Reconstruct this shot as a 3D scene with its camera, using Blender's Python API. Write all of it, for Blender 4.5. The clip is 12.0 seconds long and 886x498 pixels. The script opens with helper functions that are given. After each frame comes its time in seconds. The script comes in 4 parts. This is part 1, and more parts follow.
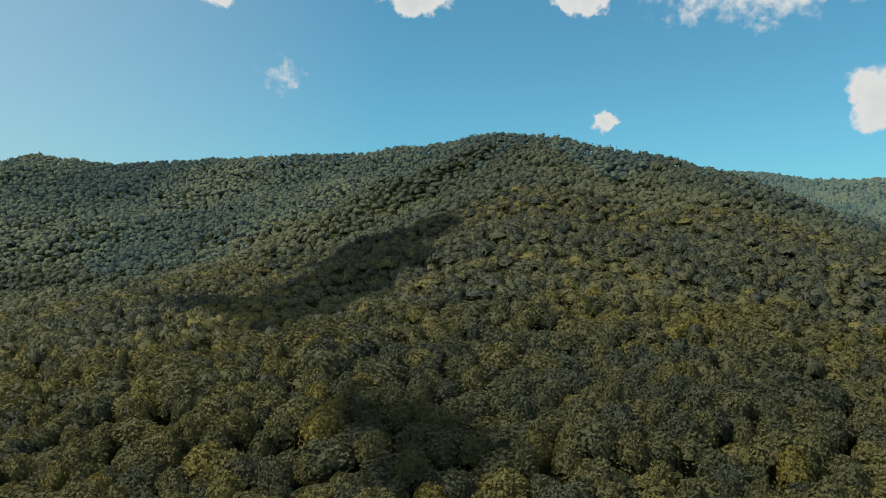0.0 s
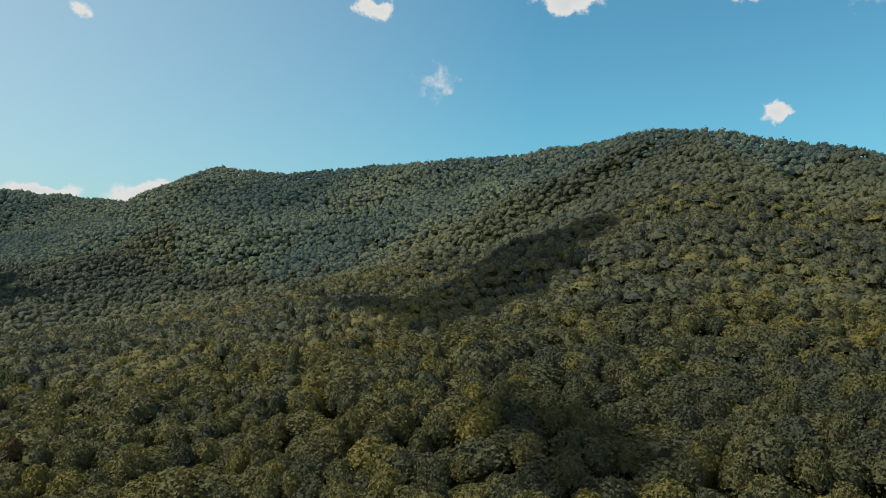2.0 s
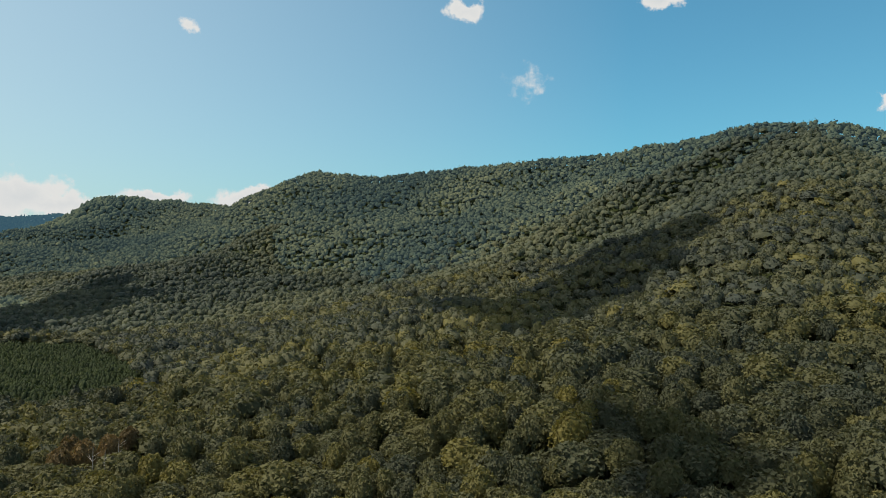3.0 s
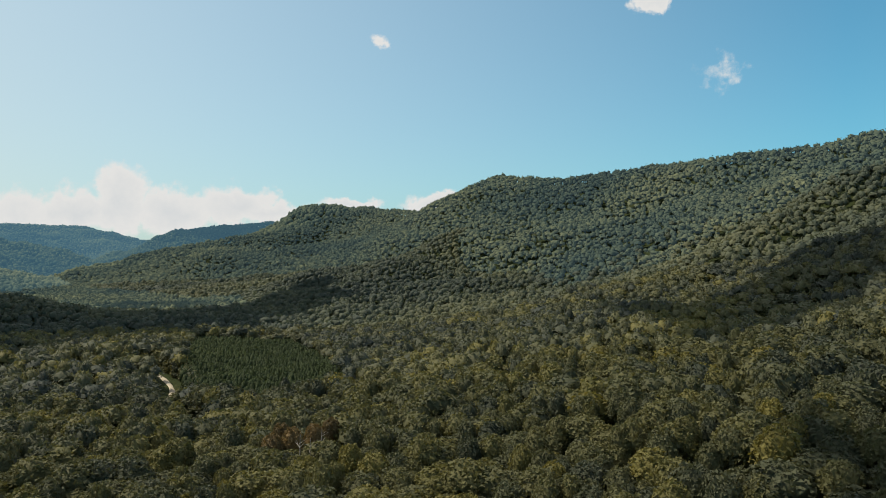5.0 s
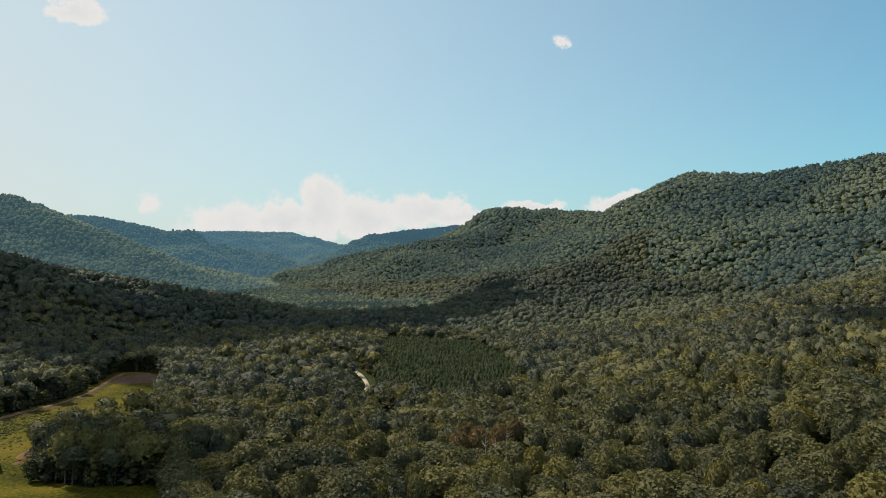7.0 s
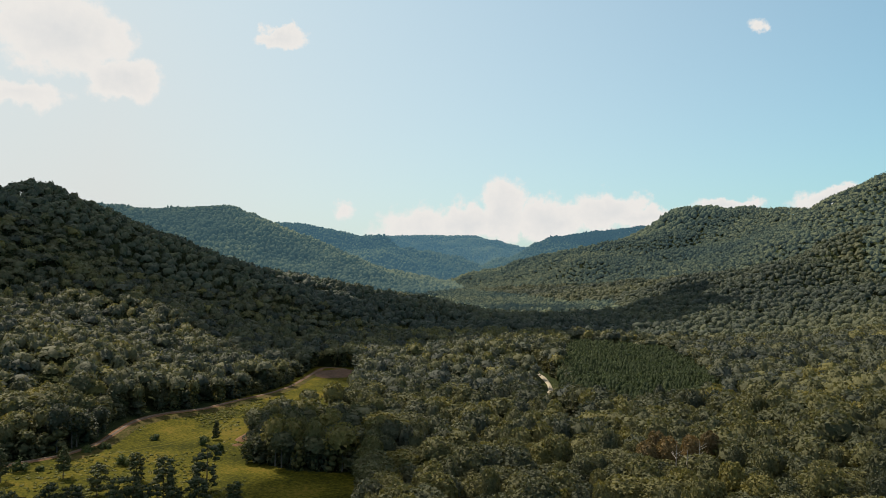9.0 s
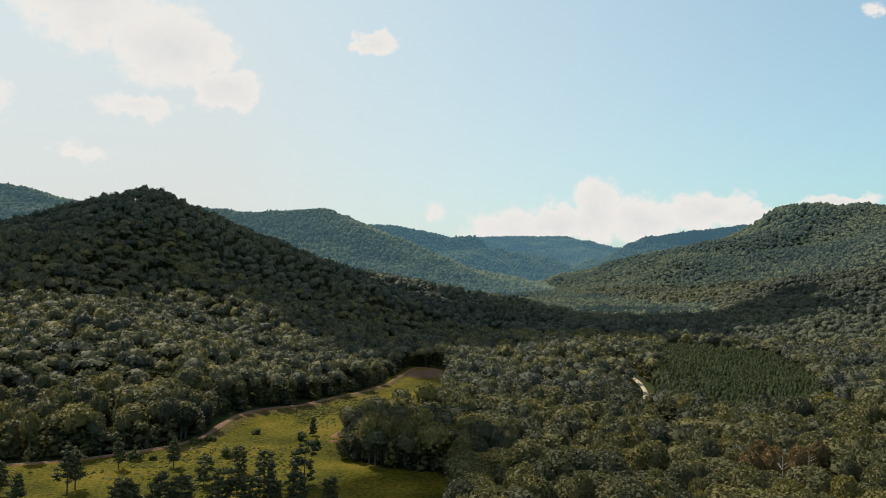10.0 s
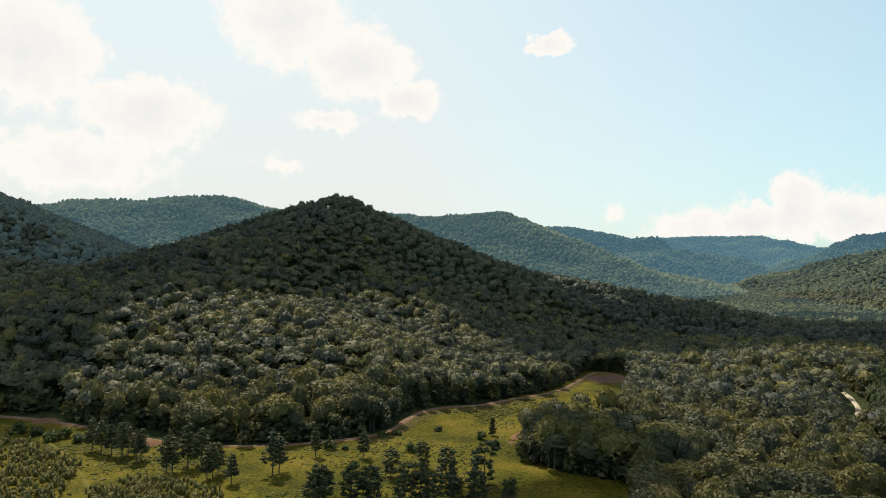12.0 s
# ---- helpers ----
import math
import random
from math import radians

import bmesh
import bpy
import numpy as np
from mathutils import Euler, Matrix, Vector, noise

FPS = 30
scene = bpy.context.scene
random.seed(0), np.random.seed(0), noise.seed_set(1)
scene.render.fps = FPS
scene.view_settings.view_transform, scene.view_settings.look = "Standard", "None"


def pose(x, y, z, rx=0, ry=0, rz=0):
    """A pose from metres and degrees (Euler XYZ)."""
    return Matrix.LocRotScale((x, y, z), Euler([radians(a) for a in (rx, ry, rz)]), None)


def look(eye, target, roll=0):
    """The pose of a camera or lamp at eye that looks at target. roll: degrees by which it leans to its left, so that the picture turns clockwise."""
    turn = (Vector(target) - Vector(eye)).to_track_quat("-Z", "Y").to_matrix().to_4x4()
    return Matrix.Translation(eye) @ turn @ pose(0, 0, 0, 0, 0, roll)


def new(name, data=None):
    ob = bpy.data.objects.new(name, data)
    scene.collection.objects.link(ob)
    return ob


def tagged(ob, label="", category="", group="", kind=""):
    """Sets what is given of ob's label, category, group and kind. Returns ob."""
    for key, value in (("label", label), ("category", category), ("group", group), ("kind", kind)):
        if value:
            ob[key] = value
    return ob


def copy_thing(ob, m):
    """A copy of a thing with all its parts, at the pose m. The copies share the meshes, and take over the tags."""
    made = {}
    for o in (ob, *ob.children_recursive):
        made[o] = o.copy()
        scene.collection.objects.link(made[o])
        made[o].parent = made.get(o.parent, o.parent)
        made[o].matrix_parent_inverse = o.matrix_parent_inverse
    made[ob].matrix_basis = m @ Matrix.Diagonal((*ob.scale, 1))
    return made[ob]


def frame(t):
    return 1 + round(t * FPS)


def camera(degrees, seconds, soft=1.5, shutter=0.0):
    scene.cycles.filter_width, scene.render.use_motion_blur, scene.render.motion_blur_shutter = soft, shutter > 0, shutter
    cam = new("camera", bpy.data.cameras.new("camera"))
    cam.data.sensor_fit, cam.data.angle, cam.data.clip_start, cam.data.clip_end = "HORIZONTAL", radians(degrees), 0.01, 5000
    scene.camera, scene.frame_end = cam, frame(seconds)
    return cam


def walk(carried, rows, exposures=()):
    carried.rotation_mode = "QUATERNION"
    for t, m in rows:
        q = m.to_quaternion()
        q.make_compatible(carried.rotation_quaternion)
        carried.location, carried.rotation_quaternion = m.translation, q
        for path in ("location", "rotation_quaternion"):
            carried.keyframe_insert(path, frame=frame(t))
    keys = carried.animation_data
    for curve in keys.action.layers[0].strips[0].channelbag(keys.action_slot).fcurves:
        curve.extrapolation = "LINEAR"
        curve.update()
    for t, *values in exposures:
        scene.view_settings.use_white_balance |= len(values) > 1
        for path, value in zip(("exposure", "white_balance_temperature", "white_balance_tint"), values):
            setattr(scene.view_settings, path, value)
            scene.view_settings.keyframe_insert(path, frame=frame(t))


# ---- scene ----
cam = camera(64.54, 12.0, soft=0.5)
EYE = 66.0
TURNS = [(0.0, 0.0), (0.5, 2.63), (1.0, 5.15), (1.5, 8.8), (2.0, 12.54), (2.5, 16.26), (3.0, 20.0), (5.0, 34.91), (5.5, 38.64), (6.0, 42.35), (6.5, 46.08),
         (7.0, 49.8), (9.0, 64.57), (9.5, 68.27), (10.0, 71.95), (10.5, 75.41), (11.0, 79.05), (11.5, 82.71), (12.0, 86.37)]
walk(cam, [(t, pose(0, 0, EYE, 91.85, -0.745, turn)) for t, turn in TURNS],
     exposures=[(0.0, -0.04, 6450, 9), (3.0, 0.0, 6500, 10), (6.0, 0.04, 6550, 11), (9.0, 0.12, 6700, 12), (11.0, 0.2, 6750, 12), (11.5, 0.3, 6800, 12), (12.0, 0.35, 6800, 12)])

# ---- daylight ----
SUN_BEARING, SUN_HEIGHT = 112.0, 52.0
TO_SUN = Vector((-math.sin(radians(SUN_BEARING)) * math.cos(radians(SUN_HEIGHT)), math.cos(radians(SUN_BEARING)) * math.cos(radians(SUN_HEIGHT)), math.sin(radians(SUN_HEIGHT))))
sun = new("sun", bpy.data.lights.new("sun", "SUN"))
sun.data.energy, sun.data.angle, sun.data.color = 5.5, radians(0.53), (1.0, 0.89, 0.68)
sun.matrix_world = look(TO_SUN * 3000, (0, 0, 0))

world = bpy.data.worlds.new("summer_sky")
scene.world = world
world.use_nodes = True
wt = world.node_tree
for n in list(wt.nodes):
    wt.nodes.remove(n)


def wnode(kind, **values):
    n = wt.nodes.new(kind)
    for k, v in values.items():
        n.inputs[k].default_value = v
    return n


def wmath(op, a, b=None, c=None, clamp=False):
    n = wt.nodes.new("ShaderNodeMath")
    n.operation, n.use_clamp = op, clamp
    for k, v in enumerate((a, b, c)):
        if v is None:
            continue
        if isinstance(v, (int, float)):
            n.inputs[k].default_value = v
        else:
            wt.links.new(v, n.inputs[k])
    return n.outputs[0]


sky = wt.nodes.new("ShaderNodeTexSky")
sky.sky_type, sky.sun_disc = "NISHITA", False
sky.sun_elevation, sky.sun_rotation = radians(SUN_HEIGHT), radians(-SUN_BEARING)
sky.altitude, sky.air_density, sky.dust_density, sky.ozone_density = 300, 1.0, 2.0, 1.5

# fair-weather cumulus: (bearing, height, half width, half height in degrees, thickness)
HIGH = [(18.5, 20.6, 2.0, 0.9, 0.8), (2.5, 21.2, 3.4, 1.3, 1.0), (-11.1, 21.2, 3.2, 1.1, 1.0), (-24.5, 20.9, 11, 3.0, 0.42), (13.0, 15.1, 2.3, 1.3, 0.22), (-12.6, 12.3, 1.4, 0.85, 0.9),
        (-31.9, 12.2, 2.3, 2.6, 1.0), (40.2, 18.1, 1.1, 0.7, 0.5), (99.5, 19.5, 6.5, 4.6, 1.0), (93.5, 16.4, 6.0, 3.8, 1.0), (89.3, 13.8, 3.6, 1.9, 0.9), (95.8, 11.9, 4.0, 1.3, 0.7), (78.0, 18.0, 2.9, 0.9, 0.8), (99.4, 8.3, 3.0, 1.0, 0.45), (48, 24, 5, 2.2, 0.9)]
CLOUDS_LOW = [(59.8, 5.0, 2.9, 3.2, 1.0), (62.6, 4.0, 3.0, 2.0, 1.0), (55.8, 4.3, 4.0, 2.2, 1.0), (51.2, 4.9, 4.0, 2.0, 1.0), (66.1, 3.6, 5.5, 2.0, 0.7), (35.4, 5.6, 3.4, 1.2, 1.0), (42.5, 5.2, 3.6, 0.8, 0.9), (72.5, 4.7, 1.5, 1.0, 0.4),
       (117.5, 14.9, 6.5, 5.0, 1.0), (109.5, 11.6, 6.8, 3.4, 1.0), (114, 7.6, 9.0, 3.0, 0.7), (128, 12, 9, 6, 0.9), (-42, 14, 8, 4, 0.9), (48.5, 4.4, 6, 1.2, 0.8)]
coord = wt.nodes.new("ShaderNodeTexCoord")
split = wt.nodes.new("ShaderNodeSeparateXYZ")
wt.links.new(coord.outputs["Generated"], split.inputs[0])
bearing = wmath("MULTIPLY", wmath("ARCTAN2", wmath("MULTIPLY", split.outputs[0], -1.0), split.outputs[1]), 57.2958)
height = wmath("MULTIPLY", wmath("ARCSINE", split.outputs[2]), 57.2958)
billow = wnode("ShaderNodeTexNoise", Scale=26.0, Detail=7.0, Roughness=0.62)
wt.links.new(coord.outputs["Generated"], billow.inputs["Vector"])
shape = wt.nodes.new("ShaderNodeSeparateXYZ")
wt.links.new(billow.outputs["Color"], shape.inputs[0])
puff = wnode("ShaderNodeTexNoise", Scale=48.0, Detail=6.0, Roughness=0.58)
wt.links.new(coord.outputs["Generated"], puff.inputs["Vector"])
bent_b = wmath("ADD", bearing, wmath("MULTIPLY", wmath("SUBTRACT", shape.outputs[0], 0.5), 3.6))
bent_h = wmath("ADD", height, wmath("MULTIPLY", wmath("SUBTRACT", shape.outputs[1], 0.5), 3.0))
cover = None
for b, h, w, tall, thick in HIGH + CLOUDS_LOW:
    du = wmath("DIVIDE", wmath("SUBTRACT", bent_b, b), w * 0.92)
    dv = wmath("DIVIDE", wmath("SUBTRACT", bent_h, h), tall)
    r = wmath("SQRT", wmath("ADD", wmath("MULTIPLY", du, du), wmath("MULTIPLY", dv, dv)))
    body = wmath("MULTIPLY", wmath("SUBTRACT", 1.0, r), thick)
    cover = body if cover is None else wmath("MAXIMUM", cover, body)
grain = wmath("MULTIPLY", wmath("SUBTRACT", puff.outputs["Fac"], 0.5), 0.75)
# the cumulus field goes on overhead and all round, higher than 25 degrees
field = wnode("ShaderNodeTexNoise", Scale=3.2, Detail=4.0, Roughness=0.55)
wt.links.new(coord.outputs["Generated"], field.inputs["Vector"])
rise = wt.nodes.new("ShaderNodeMapRange")
for k, v in (("From Min", 25.0), ("From Max", 33.0), ("To Min", -2.0), ("To Max", 0.0)):
    rise.inputs[k].default_value = v
wt.links.new(height, rise.inputs["Value"])
cover = wmath("MAXIMUM", cover, wmath("ADD", wmath("MULTIPLY", wmath("SUBTRACT", field.outputs["Fac"], 0.36), 5.0), rise.outputs[0]))
density = wmath("ADD", cover, grain)
veil = wt.nodes.new("ShaderNodeMapRange")
veil.interpolation_type = "SMOOTHSTEP"
for k, v in (("From Min", 0.03), ("From Max", 0.36)):
    veil.inputs[k].default_value = v
wt.links.new(density, veil.inputs["Value"])
tone = wt.nodes.new("ShaderNodeMapRange")
for k, v in (("From Min", 0.3), ("From Max", 1.0), ("To Min", 1.0), ("To Max", 0.66)):
    tone.inputs[k].default_value = v
wt.links.new(density, tone.inputs["Value"])
white = wt.nodes.new("ShaderNodeMix")
white.data_type = "RGBA"
white.inputs["A"].default_value, white.inputs["B"].default_value = (3.2, 3.7, 4.1, 1), (5.3, 5.3, 5.15, 1)
wt.links.new(tone.outputs[0], white.inputs["Factor"])
blend = wt.nodes.new("ShaderNodeMix")
blend.data_type = "RGBA"
wt.links.new(veil.outputs[0], blend.inputs["Factor"])
# clear sky, with the milky air of a hot day low down and towards the sun
clear = wt.nodes.new("ShaderNodeMix")
clear.data_type, clear.blend_type = "RGBA", "MULTIPLY"
clear.inputs["Factor"].default_value, clear.inputs["B"].default_value = 1.0, (0.50, 1.03, 1.01, 1)
wt.links.new(sky.outputs[0], clear.inputs["A"])
toward = wt.nodes.new("ShaderNodeMapRange")
for k, v in (("From Min", 5.0), ("From Max", 90.0), ("To Min", 0.0), ("To Max", 1.0)):
    toward.inputs[k].default_value = v
wt.links.new(wmath("SUBTRACT", SUN_BEARING, wmath("ABSOLUTE", wmath("SUBTRACT", bearing, SUN_BEARING))), toward.inputs["Value"])
low = wt.nodes.new("ShaderNodeMapRange")
for k, v in (("From Min", 0.0), ("From Max", 34.0), ("To Min", 1.0), ("To Max", 0.68)):
    low.inputs[k].default_value = v
wt.links.new(height, low.inputs["Value"])
milky = wt.nodes.new("ShaderNodeMix")
milky.data_type = "RGBA"
milky.inputs["B"].default_value = (4.5, 4.65, 4.6, 1)
wt.links.new(wmath("MULTIPLY", toward.outputs[0], low.outputs[0]), milky.inputs["Factor"])
wt.links.new(clear.outputs["Result"], milky.inputs["A"])
wt.links.new(milky.outputs["Result"], blend.inputs["A"])
wt.links.new(white.outputs["Result"], blend.inputs["B"])
back = wnode("ShaderNodeBackground", Strength=0.143)
wt.links.new(blend.outputs["Result"], back.inputs["Color"])
wout = wt.nodes.new("ShaderNodeOutputWorld")
wt.links.new(back.outputs[0], wout.inputs[0])


# ---- materials ----
def material(name):
    m = bpy.data.materials.new(name)
    m.use_nodes = True
    nt = m.node_tree
    return m, nt, nt.nodes["Principled BSDF"]


def mnode(nt, kind, **values):
    n = nt.nodes.new(kind)
    for k, v in values.items():
        n.inputs[k.replace("_", " ")].default_value = v
    return n


def ramp(nt, source, stops):
    n = nt.nodes.new("ShaderNodeValToRGB")
    while len(n.color_ramp.elements) < len(stops):
        n.color_ramp.elements.new(0.5)
    for e, (at, colour) in zip(n.color_ramp.elements, stops):
        e.position, e.color = at, (*colour, 1)
    nt.links.new(source, n.inputs[0])
    return n.outputs[0]


def mixed(nt, fac, a, b, kind="MIX"):
    n = nt.nodes.new("ShaderNodeMix")
    n.data_type, n.blend_type = "RGBA", kind
    for key, v in (("Factor", fac), ("A", a), ("B", b)):
        if isinstance(v, (int, float)):
            n.inputs[key].default_value = v
        elif isinstance(v, tuple):
            n.inputs[key].default_value = (*v, 1)
        else:
            nt.links.new(v, n.inputs[key])
    return n.outputs["Result"]


def world_noise(nt, scale, detail=3.0, rough=0.55):
    g = nt.nodes.new("ShaderNodeNewGeometry")
    n = mnode(nt, "ShaderNodeTexNoise", Scale=scale, Detail=detail, Roughness=rough)
    nt.links.new(g.outputs["Position"], n.inputs["Vector"])
    return n


def foliage(name, stops, source="tint", leaf=3.0, through_light=0.32, bump=0.5, spread_of_tone=0.42, gloss=0.28):
    """Leaves: one tone a tree, a second variation from spray to spray, and light that shines through."""
    m, nt, bsdf = material(name)
    if source == "tint":
        a = nt.nodes.new("ShaderNodeAttribute")
        a.attribute_name = "tint"
        tone = a.outputs["Fac"]
    else:
        tone = nt.nodes.new("ShaderNodeObjectInfo").outputs["Random"]
    spray = world_noise(nt, leaf, 3.0, 0.65)
    col = ramp(nt, tone, stops)
    col = mixed(nt, 1.0, col, ramp(nt, spray.outputs["Fac"], [(0.3, tuple(1 - spread_of_tone * k for k in (0.58, 0.55, 0.54))), (0.7, tuple(1 + spread_of_tone * k for k in (0.55, 0.5, 0.35)))]), "MULTIPLY")
    nt.links.new(col, bsdf.inputs["Base Color"])
    bsdf.inputs["Roughness"].default_value = 0.7
    bsdf.inputs["Specular IOR Level"].default_value = gloss
    b = mnode(nt, "ShaderNodeBump", Strength=bump, Distance=1.0 / leaf)
    nt.links.new(spray.outputs["Fac"], b.inputs["Height"])
    nt.links.new(b.outputs[0], bsdf.inputs["Normal"])
    glow = nt.nodes.new("ShaderNodeBsdfTranslucent")
    nt.links.new(mixed(nt, 1.0, col, (1.2, 1.15, 0.8), "MULTIPLY"), glow.inputs["Color"])
    mix = mnode(nt, "ShaderNodeMixShader", Fac=through_light)
    nt.links.new(bsdf.outputs[0], mix.inputs[1])
    nt.links.new(glow.outputs[0], mix.inputs[2])
    nt.links.new(mix.outputs[0], nt.nodes["Material Output"].inputs[0])
    return m


# greens turn bluer from near to upper slopes: distance haze in the colour
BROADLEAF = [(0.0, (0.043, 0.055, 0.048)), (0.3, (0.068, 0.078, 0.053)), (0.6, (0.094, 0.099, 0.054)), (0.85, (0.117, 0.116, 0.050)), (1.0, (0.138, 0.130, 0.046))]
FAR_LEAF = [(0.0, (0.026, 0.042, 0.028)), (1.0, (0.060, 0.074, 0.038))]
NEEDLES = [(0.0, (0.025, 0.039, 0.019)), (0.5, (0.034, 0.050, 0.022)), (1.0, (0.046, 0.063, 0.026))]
HAZED_LEAF = [(0.0, (0.036, 0.052, 0.044)), (0.5, (0.066, 0.082, 0.056)), (1.0, (0.103, 0.112, 0.064))]
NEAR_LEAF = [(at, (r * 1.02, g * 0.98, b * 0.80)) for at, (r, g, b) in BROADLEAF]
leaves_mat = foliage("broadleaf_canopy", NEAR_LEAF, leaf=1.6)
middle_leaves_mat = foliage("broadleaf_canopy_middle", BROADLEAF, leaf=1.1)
tree_leaves_mat = foliage("broadleaf_tree", NEAR_LEAF, source="object", leaf=1.6)
brown_leaves_mat = foliage("browning_leaves", [(0.0, (0.095, 0.072, 0.036)), (1.0, (0.150, 0.105, 0.048))], source="object", leaf=1.6)
far_leaves_mat = foliage("broadleaf_canopy_hazed", HAZED_LEAF, leaf=0.6, spread_of_tone=0.4, gloss=0.33)
needle_mat = foliage("pine_canopy", NEEDLES, leaf=1.8, spread_of_tone=0.5, gloss=0.12)
pine_mat = foliage("pine_needles", [(0.0, (0.032, 0.042, 0.020)), (1.0, (0.060, 0.070, 0.028))], source="object", leaf=1.8, through_light=0.15)
bush_mat = foliage("bush_leaves", [(0.0, (0.035, 0.055, 0.020)), (1.0, (0.075, 0.10, 0.03))], source="object", leaf=2.5)
thicket_mat = foliage("thicket_leaves", [(0.0, (0.080, 0.088, 0.030)), (0.6, (0.130, 0.128, 0.040)), (1.0, (0.185, 0.160, 0.055))], leaf=2.5)
grass_tuft_mat = foliage("tall_grass", [(0.0, (0.055, 0.066, 0.014)), (0.6, (0.105, 0.110, 0.020)), (1.0, (0.17, 0.155, 0.045))], leaf=2.0, bump=0.1)


def far_hills(name, stops, haze, leaf):
    """Backdrop of distant wooded ridges, their air haze put in as a blue glow."""
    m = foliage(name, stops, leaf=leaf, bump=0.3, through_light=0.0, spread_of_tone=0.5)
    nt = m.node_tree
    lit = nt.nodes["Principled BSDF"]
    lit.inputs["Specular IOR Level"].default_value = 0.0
    lit.inputs["Emission Color"].default_value, lit.inputs["Emission Strength"].default_value = (*haze, 1), 1.0
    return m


# last colour is the haze glow, mostly stronger for each ridge further back
mountain_mat = far_hills("backdrop_mountain", HAZED_LEAF, (0.011, 0.020, 0.027), 0.5)
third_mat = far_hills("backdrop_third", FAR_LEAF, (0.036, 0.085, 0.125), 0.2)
ridge_mat = far_hills("backdrop_ridges", HAZED_LEAF, (0.024, 0.052, 0.068), 0.25)
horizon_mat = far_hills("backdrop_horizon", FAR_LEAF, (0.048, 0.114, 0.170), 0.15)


def bark(name, dark, light):
    m, nt, bsdf = material(name)
    n = world_noise(nt, 3.0, 5.0, 0.7)
    nt.links.new(ramp(nt, n.outputs["Fac"], [(0.3, dark), (0.7, light)]), bsdf.inputs["Base Color"])
    bsdf.inputs["Roughness"].default_value = 0.9
    b = mnode(nt, "ShaderNodeBump", Strength=0.7, Distance=0.1)
    nt.links.new(n.outputs["Fac"], b.inputs["Height"])
    nt.links.new(b.outputs[0], bsdf.inputs["Normal"])
    return m


bark_mat = bark("grey_bark", (0.05, 0.043, 0.035), (0.17, 0.15, 0.125))
pine_bark_mat = bark("pine_bark", (0.045, 0.03, 0.022), (0.15, 0.10, 0.07))
dead_mat = bark("bleached_wood", (0.20, 0.18, 0.155), (0.42, 0.39, 0.35))


def earth(name, stops, fine, broad, bump=0.5, distance=0.2):
    m, nt, bsdf = material(name)
    small, big = world_noise(nt, fine, 5.0, 0.65), world_noise(nt, broad, 4.0, 0.6)
    both = mixed(nt, 0.5, small.outputs["Fac"], big.outputs["Fac"])
    nt.links.new(ramp(nt, both, stops), bsdf.inputs["Base Color"])
    bsdf.inputs["Roughness"].default_value = 0.92
    bsdf.inputs["Specular IOR Level"].default_value = 0.05
    b = mnode(nt, "ShaderNodeBump", Strength=bump, Distance=distance)
    nt.links.new(small.outputs["Fac"], b.inputs["Height"])
    nt.links.new(b.outputs[0], bsdf.inputs["Normal"])
    return m


floor_mat = earth("forest_floor", [(0.3, (0.014, 0.020, 0.010)), (0.5, (0.026, 0.036, 0.015)), (0.7, (0.045, 0.050, 0.020))], 0.35, 0.02, 1.0, 1.5)
grass_mat = earth("meadow_grass", [(0.40, (0.019, 0.022, 0.003)), (0.47, (0.037, 0.039, 0.004)), (0.53, (0.066, 0.062, 0.006)), (0.60, (0.104, 0.080, 0.014))], 0.9, 0.035, 0.8, 0.3)
path_mat = earth("worn_grass", [(0.35, (0.060, 0.058, 0.010)), (0.5, (0.085, 0.078, 0.014)), (0.65, (0.115, 0.096, 0.025))], 0.8, 0.06, 0.5, 0.2)
soil_mat = earth("red_clay", [(0.3, (0.07, 0.042, 0.027)), (0.5, (0.125, 0.074, 0.046)), (0.7, (0.22, 0.13, 0.085))], 0.8, 0.06, 0.6, 0.2)
track_mat = earth("dirt_track", [(0.3, (0.07, 0.056, 0.046)), (0.5, (0.115, 0.095, 0.08)), (0.7, (0.18, 0.15, 0.13))], 0.7, 0.09, 0.4, 0.1)
verge_mat = earth("weedy_verge", [(0.40, (0.026, 0.028, 0.008)), (0.48, (0.044, 0.042, 0.012)), (0.54, (0.060, 0.050, 0.018)), (0.6, (0.088, 0.064, 0.030))], 0.9, 0.07, 0.8, 0.3)
# brown clay of the mound, some of its shade put into the colour
clay_mat = earth("brown_clay", [(0.3, (0.05, 0.035, 0.026)), (0.5, (0.09, 0.060, 0.045)), (0.7, (0.15, 0.10, 0.075))], 0.6, 0.07, 0.7, 0.3)
siding_mat = earth("white_siding", [(0.3, (0.62, 0.61, 0.58)), (0.7, (0.76, 0.75, 0.72))], 1.5, 0.3, 0.1, 0.02)
roof_mat = earth("grey_roof", [(0.3, (0.16, 0.16, 0.17)), (0.7, (0.28, 0.28, 0.29))], 2.0, 0.3, 0.2, 0.02)
pane_mat, pnt, pane_bsdf = material("dark_window_glass")
pane_bsdf.inputs["Base Color"].default_value, pane_bsdf.inputs["Roughness"].default_value = (0.02, 0.025, 0.03, 1), 0.08
gravel_mat = earth("pale_gravel", [(0.3, (0.22, 0.19, 0.15)), (0.5, (0.32, 0.29, 0.23)), (0.7, (0.43, 0.39, 0.32))], 1.2, 0.08, 0.4, 0.1)

